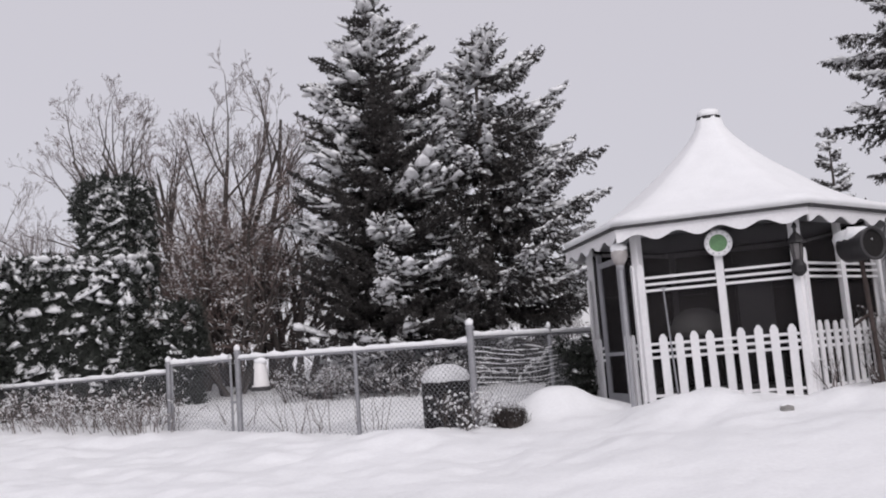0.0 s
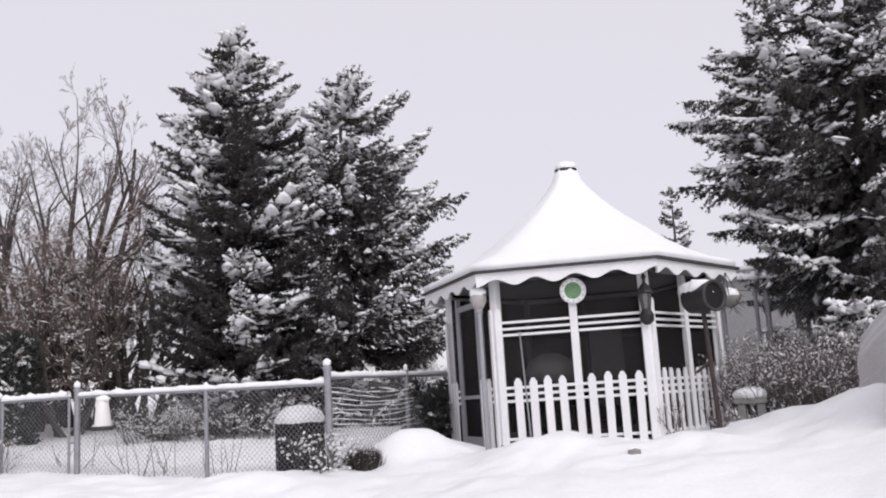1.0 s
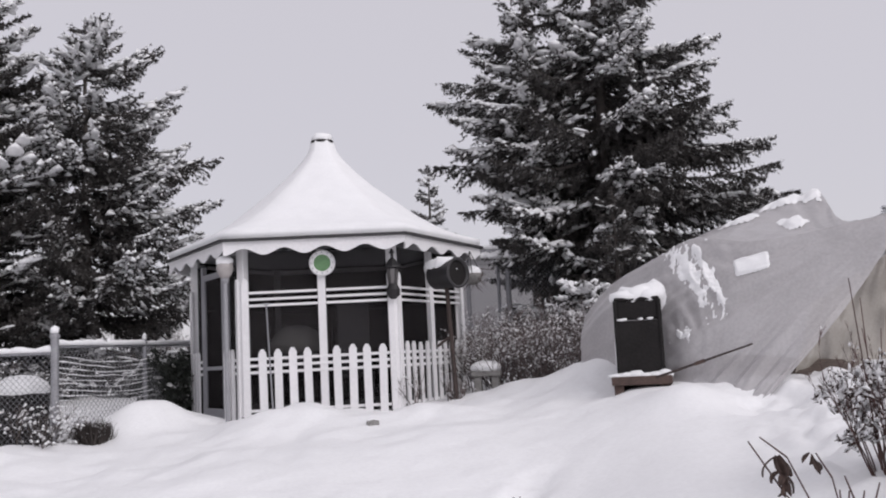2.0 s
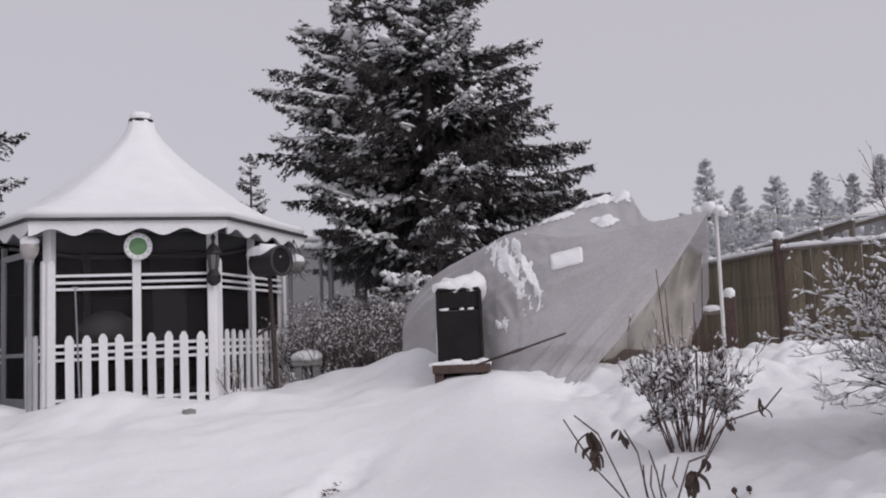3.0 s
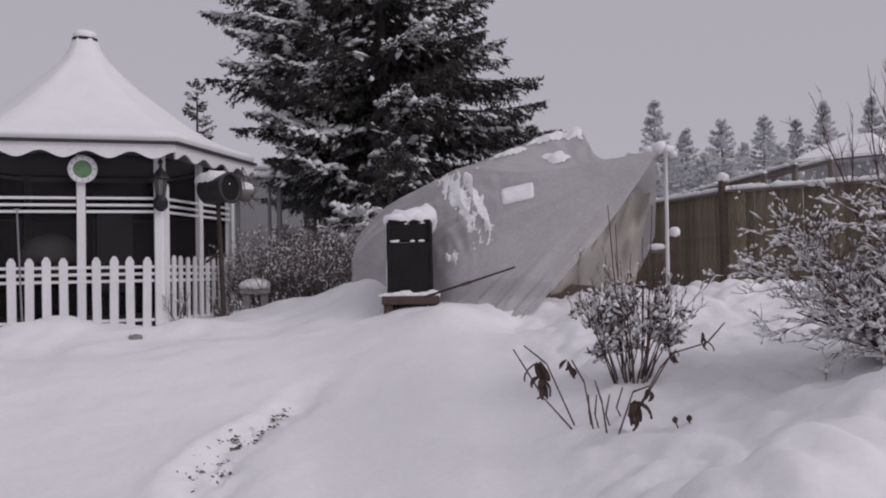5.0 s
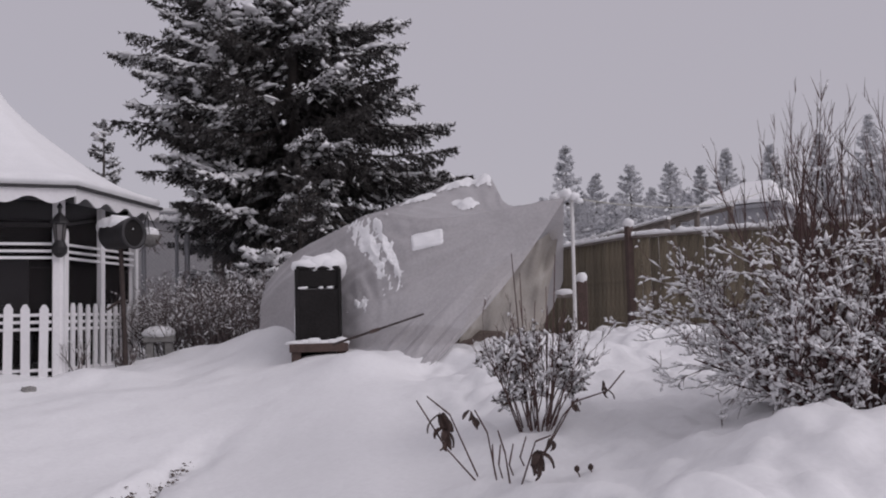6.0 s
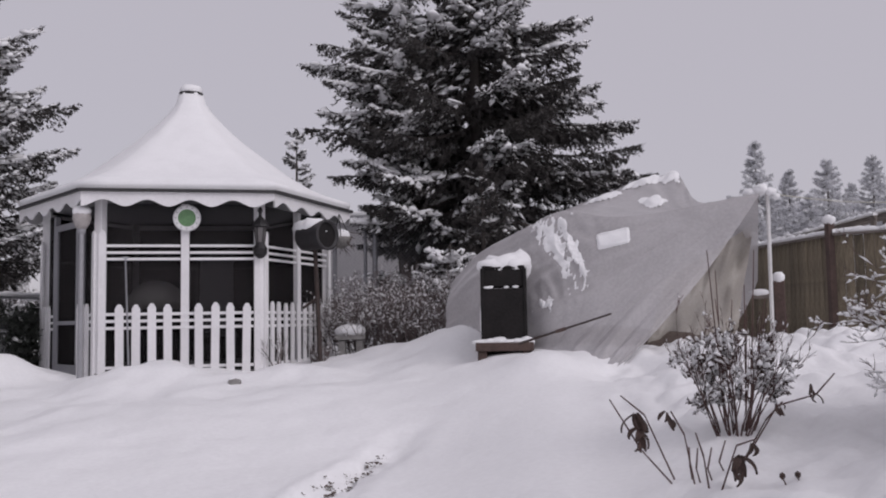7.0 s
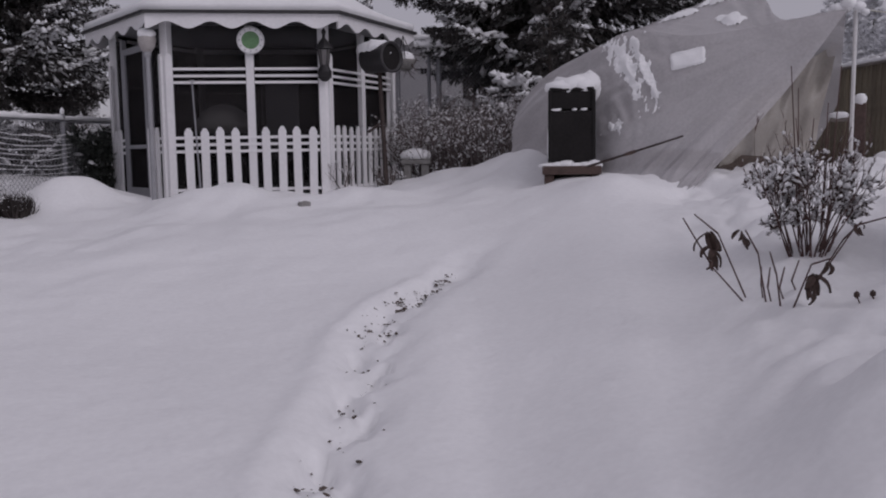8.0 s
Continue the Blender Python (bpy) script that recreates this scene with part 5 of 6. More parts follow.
# ---- plastic-covered frame, composter, plank fence ----
def drape():
    ob = thing("plastic_greenhouse", "low garden frame draped with a milky plastic sheet and snow", "greenhouse")
    ridge = [(6.66, 10.33, 1.98), (7.0, 9.97, 2.4), (7.64, 9.36, 2.81), (8.28, 8.66, 3.16), (8.63, 8.16, 3.25), (8.15, 7.36, 2.79), (8.14, 6.52, 2.81)]
    shoulder = [(6.36, 9.92, 1.93), (6.37, 9.32, 2.25), (6.56, 8.69, 2.50), (6.74, 8.16, 2.67), (7.04, 7.63, 2.57), (7.57, 7.03, 2.66), (8.05, 6.43, 2.78)]
    foot = [(6.09, 9.62, 1.15), (6.09, 9.14, 1.08), (6.13, 8.51, 1.02), (6.20, 7.92, 1.00), (6.22, 7.43, 0.98), (6.30, 7.08, 0.95), (6.36, 6.90, 0.92)]
    back = [(7.6, 11.4, 1.0), (8.6, 11.3, 1.0), (9.3, 11.0, 1.0), (10.0, 10.6, 1.0), (10.6, 9.6, 1.0), (10.2, 8.6, 1.4), (9.4, 7.6, 1.9)]

    def spline(pts, u):
        n = len(pts) - 1
        i = min(int(u * n), n - 1)
        t = u * n - i
        p = [Vector(pts[min(max(i + k, 0), n)]) for k in (-1, 0, 1, 2)]
        return 0.5 * (2 * p[1] + (p[2] - p[0]) * t + (2 * p[0] - 5 * p[1] + 4 * p[2] - p[3]) * t * t + (3 * p[1] - p[0] - 3 * p[2] + p[3]) * t ** 3)

    def sheet(u, v):
        a, b, c, d = (spline(q, u) for q in (foot, shoulder, ridge, back))
        if v < 0.5:
            t = v / 0.5
            p = a.lerp(b, t)
            p += Vector((-0.55, -0.45, 0)) * 0.16 * math.sin(math.pi * t) * (1 - u) ** 0.7
            p += Vector((0.5, 0.45, 0)) * 0.15 * math.sin(math.pi * t) * u + Vector((0.68, -0.73, 0)) * 0.08 * math.sin(math.pi * t) * u ** 3
        elif v < 0.75:
            t = (v - 0.5) / 0.25
            p = b.lerp(c, t) + Vector((0, 0, -0.05 * math.sin(math.pi * t) * u))
        else:
            t = (v - 0.75) / 0.25
            p = c.lerp(d, t) + Vector((0, 0, 0.10 * math.sin(math.pi * t) * (1 - u)))
        # folds fan out from the lifted corner; the middle is finely wrinkled
        fan, far_off = math.atan2(0.5 - v, 1.001 - u), math.hypot(0.5 - v, 1 - u)
        k = noise.noise(Vector((u * 4, v * 4, 1))) * 0.07
        k += (0.45 - abs(noise.noise(Vector((fan * 5.5, far_off * 1.5, 5))))) * 0.19 * min(1.0, far_off * 1.8)
        k += (0.4 - abs(noise.noise(Vector((fan * 13 + 3, far_off * 2.5, 8))))) * 0.06 * min(1.0, far_off * 1.6)
        k += (0.35 - abs(noise.noise(Vector((u * 17 + v * 15, v * 7 - u * 5, 9))))) * 0.10 * math.exp(-((u - 0.46) / 0.16) ** 2 - ((v - 0.36) / 0.2) ** 2)
        k += noise.noise(Vector((u * 45, v * 30, 3))) * 0.007
        return p + Vector((-0.6, -0.6, 0.4)) * k * (0.4 if v > 0.75 else 1.0)
    nu, nv = 130, 110
    bm = bmesh.new()
    g = [[bm.verts.new(sheet(i / nu, j / nv)) for j in range(nv + 1)] for i in range(nu + 1)]
    for i in range(nu):
        for j in range(nv):
            bm.faces.new((g[i][j], g[i + 1][j], g[i + 1][j + 1], g[i][j + 1]))
    part("plastic_sheet", bm, TARP, ob, "milky wrinkled plastic sheet", True)
    # the open end's inner sheet
    bm = bmesh.new()
    q = [Vector((8.75, 7.10, 2.55)), Vector((8.55, 7.30, 1.0)), Vector((7.0, 7.25, 0.9)), Vector((7.5, 7.3, 1.9))]
    n = 24
    w = [[None] * (n + 1) for _ in range(n + 1)]
    for i in range(n + 1):
        for j in range(n + 1):
            a, b = q[0].lerp(q[1], i / n), q[3].lerp(q[2], i / n)
            p = a.lerp(b, j / n) + Vector((0.3, 0.3, 0)) * noise.noise(Vector((i * 0.12, j * 0.3, 4))) * 0.5
            w[i][j] = bm.verts.new(p)
    for i in range(n):
        for j in range(n):
            bm.faces.new((w[i][j], w[i + 1][j], w[i + 1][j + 1], w[i][j + 1]))
    part("inner_sheet", bm, YELLOWED, ob, "yellowed inner sheet", True)
    # hoops under the sheet
    for u in (0.03,):
        bm = bmesh.new()
        last = None
        for j in range(0, 21):
            p = sheet(u, j / 20) + Vector((0.05, 0.05, -0.06))
            if last is not None:
                tube(bm, last, p, 0.014, n=6)
            last = p
        part("hoop", bm, GREY_WOOD, ob)
    # snow lying on it, thinning out to nothing at its edges
    def crust(name, label, u0, u1, v0, v1, thick, field, n=60):
        bm = bmesh.new()
        rows = []
        for i in range(n + 1):
            row = []
            for j in range(n + 1):
                u, v = u0 + (u1 - u0) * i / n, v0 + (v1 - v0) * j / n
                f = field(u, v)
                row.append((bm.verts.new(sheet(u, v) + Vector((-0.5, -0.5, 0.6)) * (0.006 + thick * min(1.0, max(0.0, f) * 3.0))), f))
            rows.append(row)
        for i in range(n):
            for j in range(n):
                q = (rows[i][j], rows[i + 1][j], rows[i + 1][j + 1], rows[i][j + 1])
                if sum(e[1] for e in q) > 0:
                    bm.faces.new([e[0] for e in q])
        bmesh.ops.delete(bm, geom=[v for v in bm.verts if not v.link_faces], context="VERTS")
        return tagged(part(name, bm, SNOW_CLUMP, ob, label, True), kind="stuff")

    def spot(u, v, cu, cv, ru, rv):
        return math.exp(-((u - cu) / ru) ** 2 - ((v - cv) / rv) ** 2)

    def ragged(u, v, seed, a=30.0, b=22.0):
        return 0.55 * noise.noise(Vector((u * a, v * b, seed))) + 0.3 * noise.noise(Vector((u * a * 2.6, v * b * 2.6, seed + 3)))
    crust("top_snow", "snow lying on the top of the sheet", 0.44, 0.88, 0.53, 0.79, 0.05,
          lambda u, v: max(spot(u, v, 0.66, 0.735, 0.05, 0.04), spot(u, v, 0.70, 0.62, 0.05, 0.035), spot(u, v, 0.57, 0.715, 0.08, 0.035), spot(u, v, 0.50, 0.65, 0.06, 0.03)) - 0.5 + 0.6 * ragged(u, v, 1))
    crust("fold_snow", "snow stuck in the folds", 0.36, 0.64, 0.22, 0.50, 0.010,
          lambda u, v: max(spot(u, v, 0.45 + (0.44 - v) * 0.75, v, 0.045, 9), 0.95 * spot(u, v, 0.53 + (0.42 - v) * 0.7, v, 0.025, 9)) * spot(u, v, u, 0.39, 9, 0.13) - 0.50 + 1.15 * ragged(u, v, 2, 60, 34), 130)
    crust("splashed_snow", "splashes of snow", 0.42, 0.60, 0.12, 0.25, 0.02,
          lambda u, v: spot(u, v, 0.49, 0.185, 0.05, 0.025) - 0.6 + 1.0 * ragged(u, v, 6, 40, 30))
    crust("snow_square", "square patch of snow", 0.60, 0.76, 0.35, 0.49, 0.03,
          lambda u, v: math.exp(-((u - 0.68 + (v - 0.42) * 0.25) / 0.047) ** 8 - ((v - 0.42 - (u - 0.68) * 0.25) / 0.036) ** 8) - 0.5 + 0.3 * ragged(u, v, 4))
    # earth heaped under the sheet
    bm = bmesh.new()
    lump(bm, (0, 0, 0), (0.62, 1.25, 0.34), 4, 0.3, 3)
    bmesh.ops.transform(bm, matrix=pose(7.3, 8.0, 1.08, 0, 0, 22), verts=bm.verts)
    part("soil_bed", bm, SOIL, ob, "brown earth seen through the sheet", True)
    # pole that holds the corner, with a line
    bm = bmesh.new()
    tube(bm, (8.24, 6.50, 1.0), (8.22, 6.47, 2.78), 0.022, n=10)
    part("pole", bm, WHITE_PIPE, ob, "white pipe pole")
    bm = bmesh.new()
    for k, (dx, dz, s) in enumerate(((-0.16, 0.02, 0.10), (-0.04, 0.07, 0.12), (0.06, 0.03, 0.09), (0.12, -0.05, 0.06))):
        lump(bm, (8.17 + dx * 0.6, 6.47 - dx * 0.75, 2.79 + dz * 0.7), (s * 0.72, s * 0.72, s * 0.55), k, 0.4)
    part("pole_snow", bm, SNOW_CLUMP, ob, "clump of snow", True)


YELLOWED = mixed("yellowed_sheet", (0.46, 0.425, 0.375), 0.2, 0.4, 0.2)
drape()


def cable():
    a, b = Vector((8.22, 6.47, 2.80)), Vector((22.0, 10.6, 4.7))
    cu = bpy.data.curves.new("line", "CURVE")
    cu.dimensions, cu.bevel_depth = "3D", 0.006
    sp = cu.splines.new("POLY")
    sp.points.add(20)
    for i, p in enumerate(sp.points):
        t = i / 20
        q = a.lerp(b, t)
        p.co = (q.x, q.y, q.z - 0.35 * 4 * t * (1 - t), 1)
    cu.materials.append(YELLOW_LINE)
    ob = new("washing_line", cu)
    tagged(ob, "thin pale line strung from the pole", "line")


YELLOW_LINE = principled("pale_cord", (0.45, 0.43, 0.36), 0.7)
cable()


def composter():
    x, y, z = 5.97, 8.26, 1.12
    ob = thing("composter", "black slatted compost bin with a cap of snow", "composter", (x, y, z + 0.12), -36)
    h = 0.79
    for sx, sy, w, d in ((0, -0.225, 0.45, 0.03), (0, 0.225, 0.45, 0.03), (-0.225, 0, 0.03, 0.42), (0.225, 0, 0.03, 0.42)):
        for z0, z1 in ((0.0, 0.58), (0.60, h)):
            bm = bmesh.new()
            box(bm, (sx * (0.93 if z0 else 1), sy * (0.93 if z0 else 1), (z0 + z1) / 2), (w * (0.93 if z0 else 1), d, z1 - z0), bevel=0.008)
            part("side_panel", bm, BLACK, ob)
    for sx in (-0.228, 0.228):
        for sy in (-0.23, 0.23):
            bm = bmesh.new()
            tube(bm, (sx, sy, 0), (sx, sy, h + 0.01), 0.022, n=8)
            part("corner_rod", bm, BLACK, ob)
    for k, (dx, w) in enumerate(((-0.155, 0.12), (0.03, 0.05), (0.13, 0.07))):
        bm = bmesh.new()
        lump(bm, (dx, -0.245, 0.595), (w / 2, 0.014, 0.014), k, 0.5, 2)
        part("ledge_snow", bm, SNOW_CLUMP, ob, "thin snow in the joint", True)
    bm = bmesh.new()
    box(bm, (-0.245, -0.05, 0.30), (0.02, 0.03, 0.56), bevel=0.004)
    part("side_strap", bm, BLACK, ob)
    bm = bmesh.new()
    lump(bm, (-0.25, -0.08, 0.22), (0.015, 0.02, 0.17), 3, 0.4)
    part("strap_snow", bm, SNOW_CLUMP, ob, "", True)
    bm = bmesh.new()
    box(bm, (0, 0, h + 0.02), (0.47, 0.47, 0.04), bevel=0.012)
    part("lid", bm, BLACK, ob)
    bm = bmesh.new()
    for k, (dx, dy, s, t) in enumerate(((-0.12, -0.08, 0.17, 0.08), (0.02, -0.04, 0.20, 0.13), (0.14, 0.06, 0.18, 0.15), (-0.05, 0.12, 0.2, 0.12), (0.12, -0.12, 0.14, 0.09), (0.20, 0.16, 0.13, 0.18))):
        lump(bm, (dx, dy, h + 0.05), (s, s, t), k, 0.35)
    tagged(part("snow_cap", bm, SNOW_CLUMP, ob, "heap of snow", True), kind="stuff")
    st = thing("timber_stand", "low brown timber stand under the compost bin", "stand", (x, y, z), -36)
    for dy in (-0.27, 0.0, 0.27):
        bm = bmesh.new()
        box(bm, (0, dy, 0.075), (0.62, 0.2, 0.09), bevel=0.008)
        part("plank", bm, BROWN, st)
    for dx in (-0.24, 0.24):
        bm = bmesh.new()
        box(bm, (dx, 0, -0.09), (0.10, 0.66, 0.24), bevel=0.008)
        part("bearer", bm, BROWN, st)
    bm = bmesh.new()
    for k in range(6):
        lump(bm, (-0.26 + 0.1 * k, -0.29, 0.125), (0.09, 0.06, 0.03 + 0.012 * (k % 3)), k, 0.4)
    part("snow_ledge", bm, SNOW_CLUMP, st, "snow on its edge", True)


composter()


def leaning_rod():
    a, b = Vector((5.55, 7.43, 1.24)), Vector((5.90, 6.46, 1.52))
    ob = thing("leaning_rod", "thin dark rod leaning against the plastic", "rod", tuple(a))
    bm = bmesh.new()
    tube(bm, (0, 0, 0), b - a, 0.013, 0.009, 8)
    part("rod", bm, RUST, ob)
    bm = bmesh.new()
    tube(bm, (b - a) * 0.42, (b - a) * 0.52, 0.018, n=8)
    part("grip", bm, BROWN, ob)


leaning_rod()


def plank_fence(a, b, n, posts, trellis):
    ob = thing("plank_fence", "weathered vertical board fence with snow on its capping", "fence", group="board fences")
    d = (b - a).normalized()
    turn = math.degrees(math.atan2(d.y, d.x))
    me = None
    rng = random.Random(3)
    ln = (b - a).length
    w = ln / n
    for k in range(n):
        if me is None:
            bm = bmesh.new()
            box(bm, (0, 0, 0), (w - 0.008, 0.022, 1.85), bevel=0.003)
            me = bpy.data.meshes.new("board")
            bm.to_mesh(me)
            bm.free()
            me.materials.append(WOOD)
        p = a + d * (w * (k + 0.5))
        o = new("board", me)
        o.parent = ob
        o.matrix_world = pose(p.x, p.y, 1.75 + rng.uniform(-0.012, 0.012), rng.uniform(-0.6, 0.6), rng.uniform(-0.4, 0.4), turn)
    side = Vector((-d.y, d.x, 0))
    if side.dot(-a) < 0:
        side = -side
    for z, h in ((2.69, 0.035),):
        bm = bmesh.new()
        box(bm, (0, 0, 0), (ln, 0.14, h), bevel=0.006)
        bmesh.ops.transform(bm, matrix=pose((a.x + b.x) / 2, (a.y + b.y) / 2, z, 0, 0, turn), verts=bm.verts)
        part("capping", bm, GREY_WOOD, ob)
    part("capping_snow", snow_strip(a + Vector((0, 0, 2.71)), b + Vector((0, 0, 2.71)), 0.075, 0.10, 6, 80), SNOW_CLUMP, ob, "line of snow", True)
    for t in posts:
        p = a + d * ln * t + side * 0.08
        bm = bmesh.new()
        box(bm, (p.x, p.y, 1.9), (0.11, 0.11, 1.95), pose(0, 0, 0, 0, 0, turn).to_3x3(), 0.01)
        q = part("post", bm, BROWN, ob)
        bm = bmesh.new()
        lump(bm, (p.x, p.y, 2.92), (0.095, 0.095, 0.08), t * 9, 0.2)
        part("post_snow", bm, SNOW_CLUMP, q, "", True)
    if not trellis:
        return
    # trellis poles behind
    tr = thing("pole_trellis", "rough pole trellis behind the fence, capped with snow", "trellis")
    for k, (off, z) in enumerate(((-0.9, 2.95), (-1.5, 3.1), (-2.2, 3.2))):
        p = a + side * off + Vector((0, 0, z - 0.1))
        q = a + d * ln * 0.9 + side * off + Vector((0, 0, z + 0.05))
        bm = bmesh.new()
        tube(bm, p, q, 0.045, 0.035, 8)
        pole = part("pole", bm, GREY_WOOD, tr)
        part("pole_snow", snow_strip(p + Vector((0, 0, 0.03)), q + Vector((0, 0, 0.03)), 0.06, 0.09, k + 9, 60), SNOW_CLUMP, pole, "", True)
        for t in (0.02, 0.5, 0.98):
            c = p.lerp(q, t)
            bm = bmesh.new()
            tube(bm, (c.x, c.y, 0.8), c, 0.05, n=8)
            part("upright", bm, GREY_WOOD, tr)


plank_fence(Vector((13.9, 11.9, 0)), Vector((12.45, 8.55, 0)), 26, (0.03, 0.98), True)
plank_fence(Vector((12.43, 8.60, 0)), Vector((13.9, 3.6, 0)), 36, (0.5,), False)


def stump_post():
    x, y = polar(52.2, 11.6)
    z = ground_at(x, y)
    ob = thing("garden_post", "short dark post with a cross bar and snow", "post", (x, y, z - 0.2), -50)
    bm = bmesh.new()
    box(bm, (0, 0, 0.45), (0.13, 0.13, 0.9), bevel=0.015)
    part("post", bm, BROWN, ob)
    bm = bmesh.new()
    box(bm, (-0.14, -0.03, 0.72), (0.34, 0.05, 0.05), bevel=0.01)
    part("cross_bar", bm, GREY_WOOD, ob)
    bm = bmesh.new()
    lump(bm, (0, 0, 0.93), (0.075, 0.075, 0.08), 2, 0.3)
    lump(bm, (-0.22, -0.03, 0.77), (0.12, 0.05, 0.045), 4, 0.3)
    part("snow_cap", bm, SNOW_CLUMP, ob, "caps of snow", True)


stump_post()


# ---- foreground shrubs ----
def front_bush():
    rng = np.random.default_rng(21)
    x, y = polar(49.3, 6.15)
    ob = woody("garden_bush", "bare garden bush with tufts of snow on its twigs", "shrub", x, y, rng, 24, 0.74, 0.60, 0.0066, 4, (3, 3, 2), RED_TWIG, RED_TWIG, 0.24, 0.0085, "", 0.12, lite=False, up=0.22, spread=0.45, wiggle=0.12, lo=0.4)
    # heads of curled leaves at the stem tips, each holding snow
    heads, each = 40, 9
    a, r = rng.uniform(0, 6.28, heads), np.sqrt(rng.uniform(0, 1, heads))
    hgt = rng.uniform(0.3, 1.0, heads) ** 0.8
    c = np.stack([np.cos(a) * r * 0.36 * (0.45 + 0.55 * hgt), np.sin(a) * r * 0.36 * (0.45 + 0.55 * hgt), 0.80 * hgt * (1 - 0.30 * r ** 2)], 1)
    hgt = np.repeat(hgt, each)
    n = heads * each
    p = np.repeat(c, each, 0) + rng.normal(0, 0.030, (n, 3))
    d = rng.normal(0, 0.022, (n, 3))
    d[:, 2] = np.abs(d[:, 2]) * 0.6 + 0.008
    tagged(part_np("leaf_mass", *needles_on(p - d * 1.4, p + d, rng, 0.022, 0.030, 0.0075, 3), DRY_LEAF, ob, "withered brown leaves"), kind="stuff")
    tagged(part_np("snow_tuft_mass", *pillows(p - d * 0.9, p + d * 1.0, rng.uniform(0.008, 0.022, n) + 0.006 * hgt, rng.uniform(0.008, 0.020, n) + 0.006 * hgt, rng), SNOW_CLUMP, ob, "tufts of snow", True), kind="stuff")
    # long thin stems above
    k = 9
    a = rng.uniform(0, 6.28, k)
    q0 = np.stack([np.cos(a) * 0.1, np.sin(a) * 0.1, np.full(k, 0.1)], 1)
    q1 = q0 + np.stack([np.cos(a) * rng.uniform(0.0, 0.35, k), np.sin(a) * rng.uniform(0.0, 0.35, k), rng.uniform(0.7, 1.15, k)], 1)
    tagged(part_np("long_stem_mass", *sticks(q0, q1, np.full(k, 0.006), np.full(k, 0.003), 5), RED_TWIG, ob), kind="stuff")


front_bush()


def big_bush():
    rng = np.random.default_rng(33)
    x, y = polar(68.2, 5.95)
    woody("large_bush", "large spreading bush, every twig lined with snow", "shrub", x, y, rng, 54, 1.15, 1.65, 0.012, 4, (7, 5, 4), RED_TWIG, RED_TWIG, 0.72, 0.0098, "", 0.32, up=0.08, spread=0.8, wiggle=0.16, shrink=0.62, lo=0.12, thick=1.3)
    x, y = polar(67.6, 6.1)
    woody("large_bush", "upright red-brown shoots rising from the bush", "shrub", x, y, rng, 34, 1.8, 0.32, 0.012, 3, (9, 5), RED_TWIG, RED_TWIG, 0.14, 0.010, "", 0.40, up=0.22, spread=0.45, wiggle=0.10, shrink=0.42, thick=1.2)


big_bush()


def sprig(name, label, stem, leaf=None, heads=()):
    """A dead stem standing in the snow."""
    p = Vector(stem[0])
    ob = thing(name, label, "plant", tuple(p))
    for a, b in zip(stem, stem[1:]):
        bm = bmesh.new()
        tube(bm, Vector(a) - p, Vector(b) - p, 0.0055, 0.004, 6)
        part("stem", bm, RED_TWIG, ob)
    rng = random.Random(len(name) + int(p.x * 100))
    if leaf:
        for c, n, s in leaf:
            for k in range(n):
                bm = bmesh.new()
                ln, w = s * rng.uniform(0.7, 1.2), s * rng.uniform(0.12, 0.22)
                rows = []
                for i in range(6):
                    t = i / 5
                    ww = w * math.sin(math.pi * min(0.95, 0.12 + 0.8 * t))
                    curl = 0.25 * s * math.sin(2.5 * t)
                    rows.append([bm.verts.new((sx * ww, curl + abs(sx) * w * 0.4, -ln * t)) for sx in (-1, 0, 1)])
                for r0, r1 in zip(rows, rows[1:]):
                    for i in (0, 1):
                        bm.faces.new((r0[i], r0[i + 1], r1[i + 1], r1[i]))
                r = bmesh.ops.extrude_face_region(bm, geom=bm.faces[:])
                for e in r["geom"]:
                    if isinstance(e, bmesh.types.BMVert):
                        e.co.y += 0.003
                m = pose(0, 0, 0, rng.uniform(-35, 35), rng.uniform(-35, 35), rng.uniform(0, 360))
                bmesh.ops.transform(bm, matrix=Matrix.Translation(Vector(c) - p + Vector((rng.uniform(-0.02, 0.02), rng.uniform(-0.02, 0.02), rng.uniform(-0.03, 0.03)))) @ m, verts=bm.verts)
                part("leaf", bm, DRY_LEAF, ob, "shrivelled brown leaf")
    for c in heads:
        bm = bmesh.new()
        lump(bm, Vector(c) - p, (0.017, 0.017, 0.02), 1, 0.3, 1)
        part("seed_head", bm, DRY_LEAF, ob)


sprig("dead_sprig", "bent dead stem with hanging brown leaves", [(3.55, 3.46, 0.64), (3.45, 3.56, 0.97), (3.36, 3.64, 1.07)], [((3.41, 3.59, 0.96), 6, 0.11), ((3.43, 3.57, 0.88), 7, 0.10)])
sprig("dead_sprig", "bare bent stem in the snow", [(3.54, 3.47, 0.62), (3.43, 3.57, 0.79), (3.32, 3.68, 1.05)])
sprig("dead_sprig", "dead stem with a small curled leaf", [(3.62, 3.39, 0.62), (3.59, 3.42, 0.87), (3.54, 3.46, 0.99)], [((3.54, 3.47, 0.97), 4, 0.07)])
sprig("dead_sprig", "drooping stem with dark withered leaves", [(3.70, 3.29, 0.58), (3.76, 3.23, 0.82), (3.82, 3.17, 0.85)], [((3.76, 3.23, 0.74), 7, 0.11), ((3.80, 3.18, 0.83), 3, 0.09)])
sprig("dead_sprig", "short upright dead stem", [(3.67, 3.34, 0.60), (3.66, 3.36, 0.76), (3.63, 3.38, 0.88)])
sprig("seed_stalk", "thin stalk with a round seed head", [(3.94, 3.02, 0.50), (3.90, 3.07, 0.67)], None, [(3.90, 3.07, 0.675)])
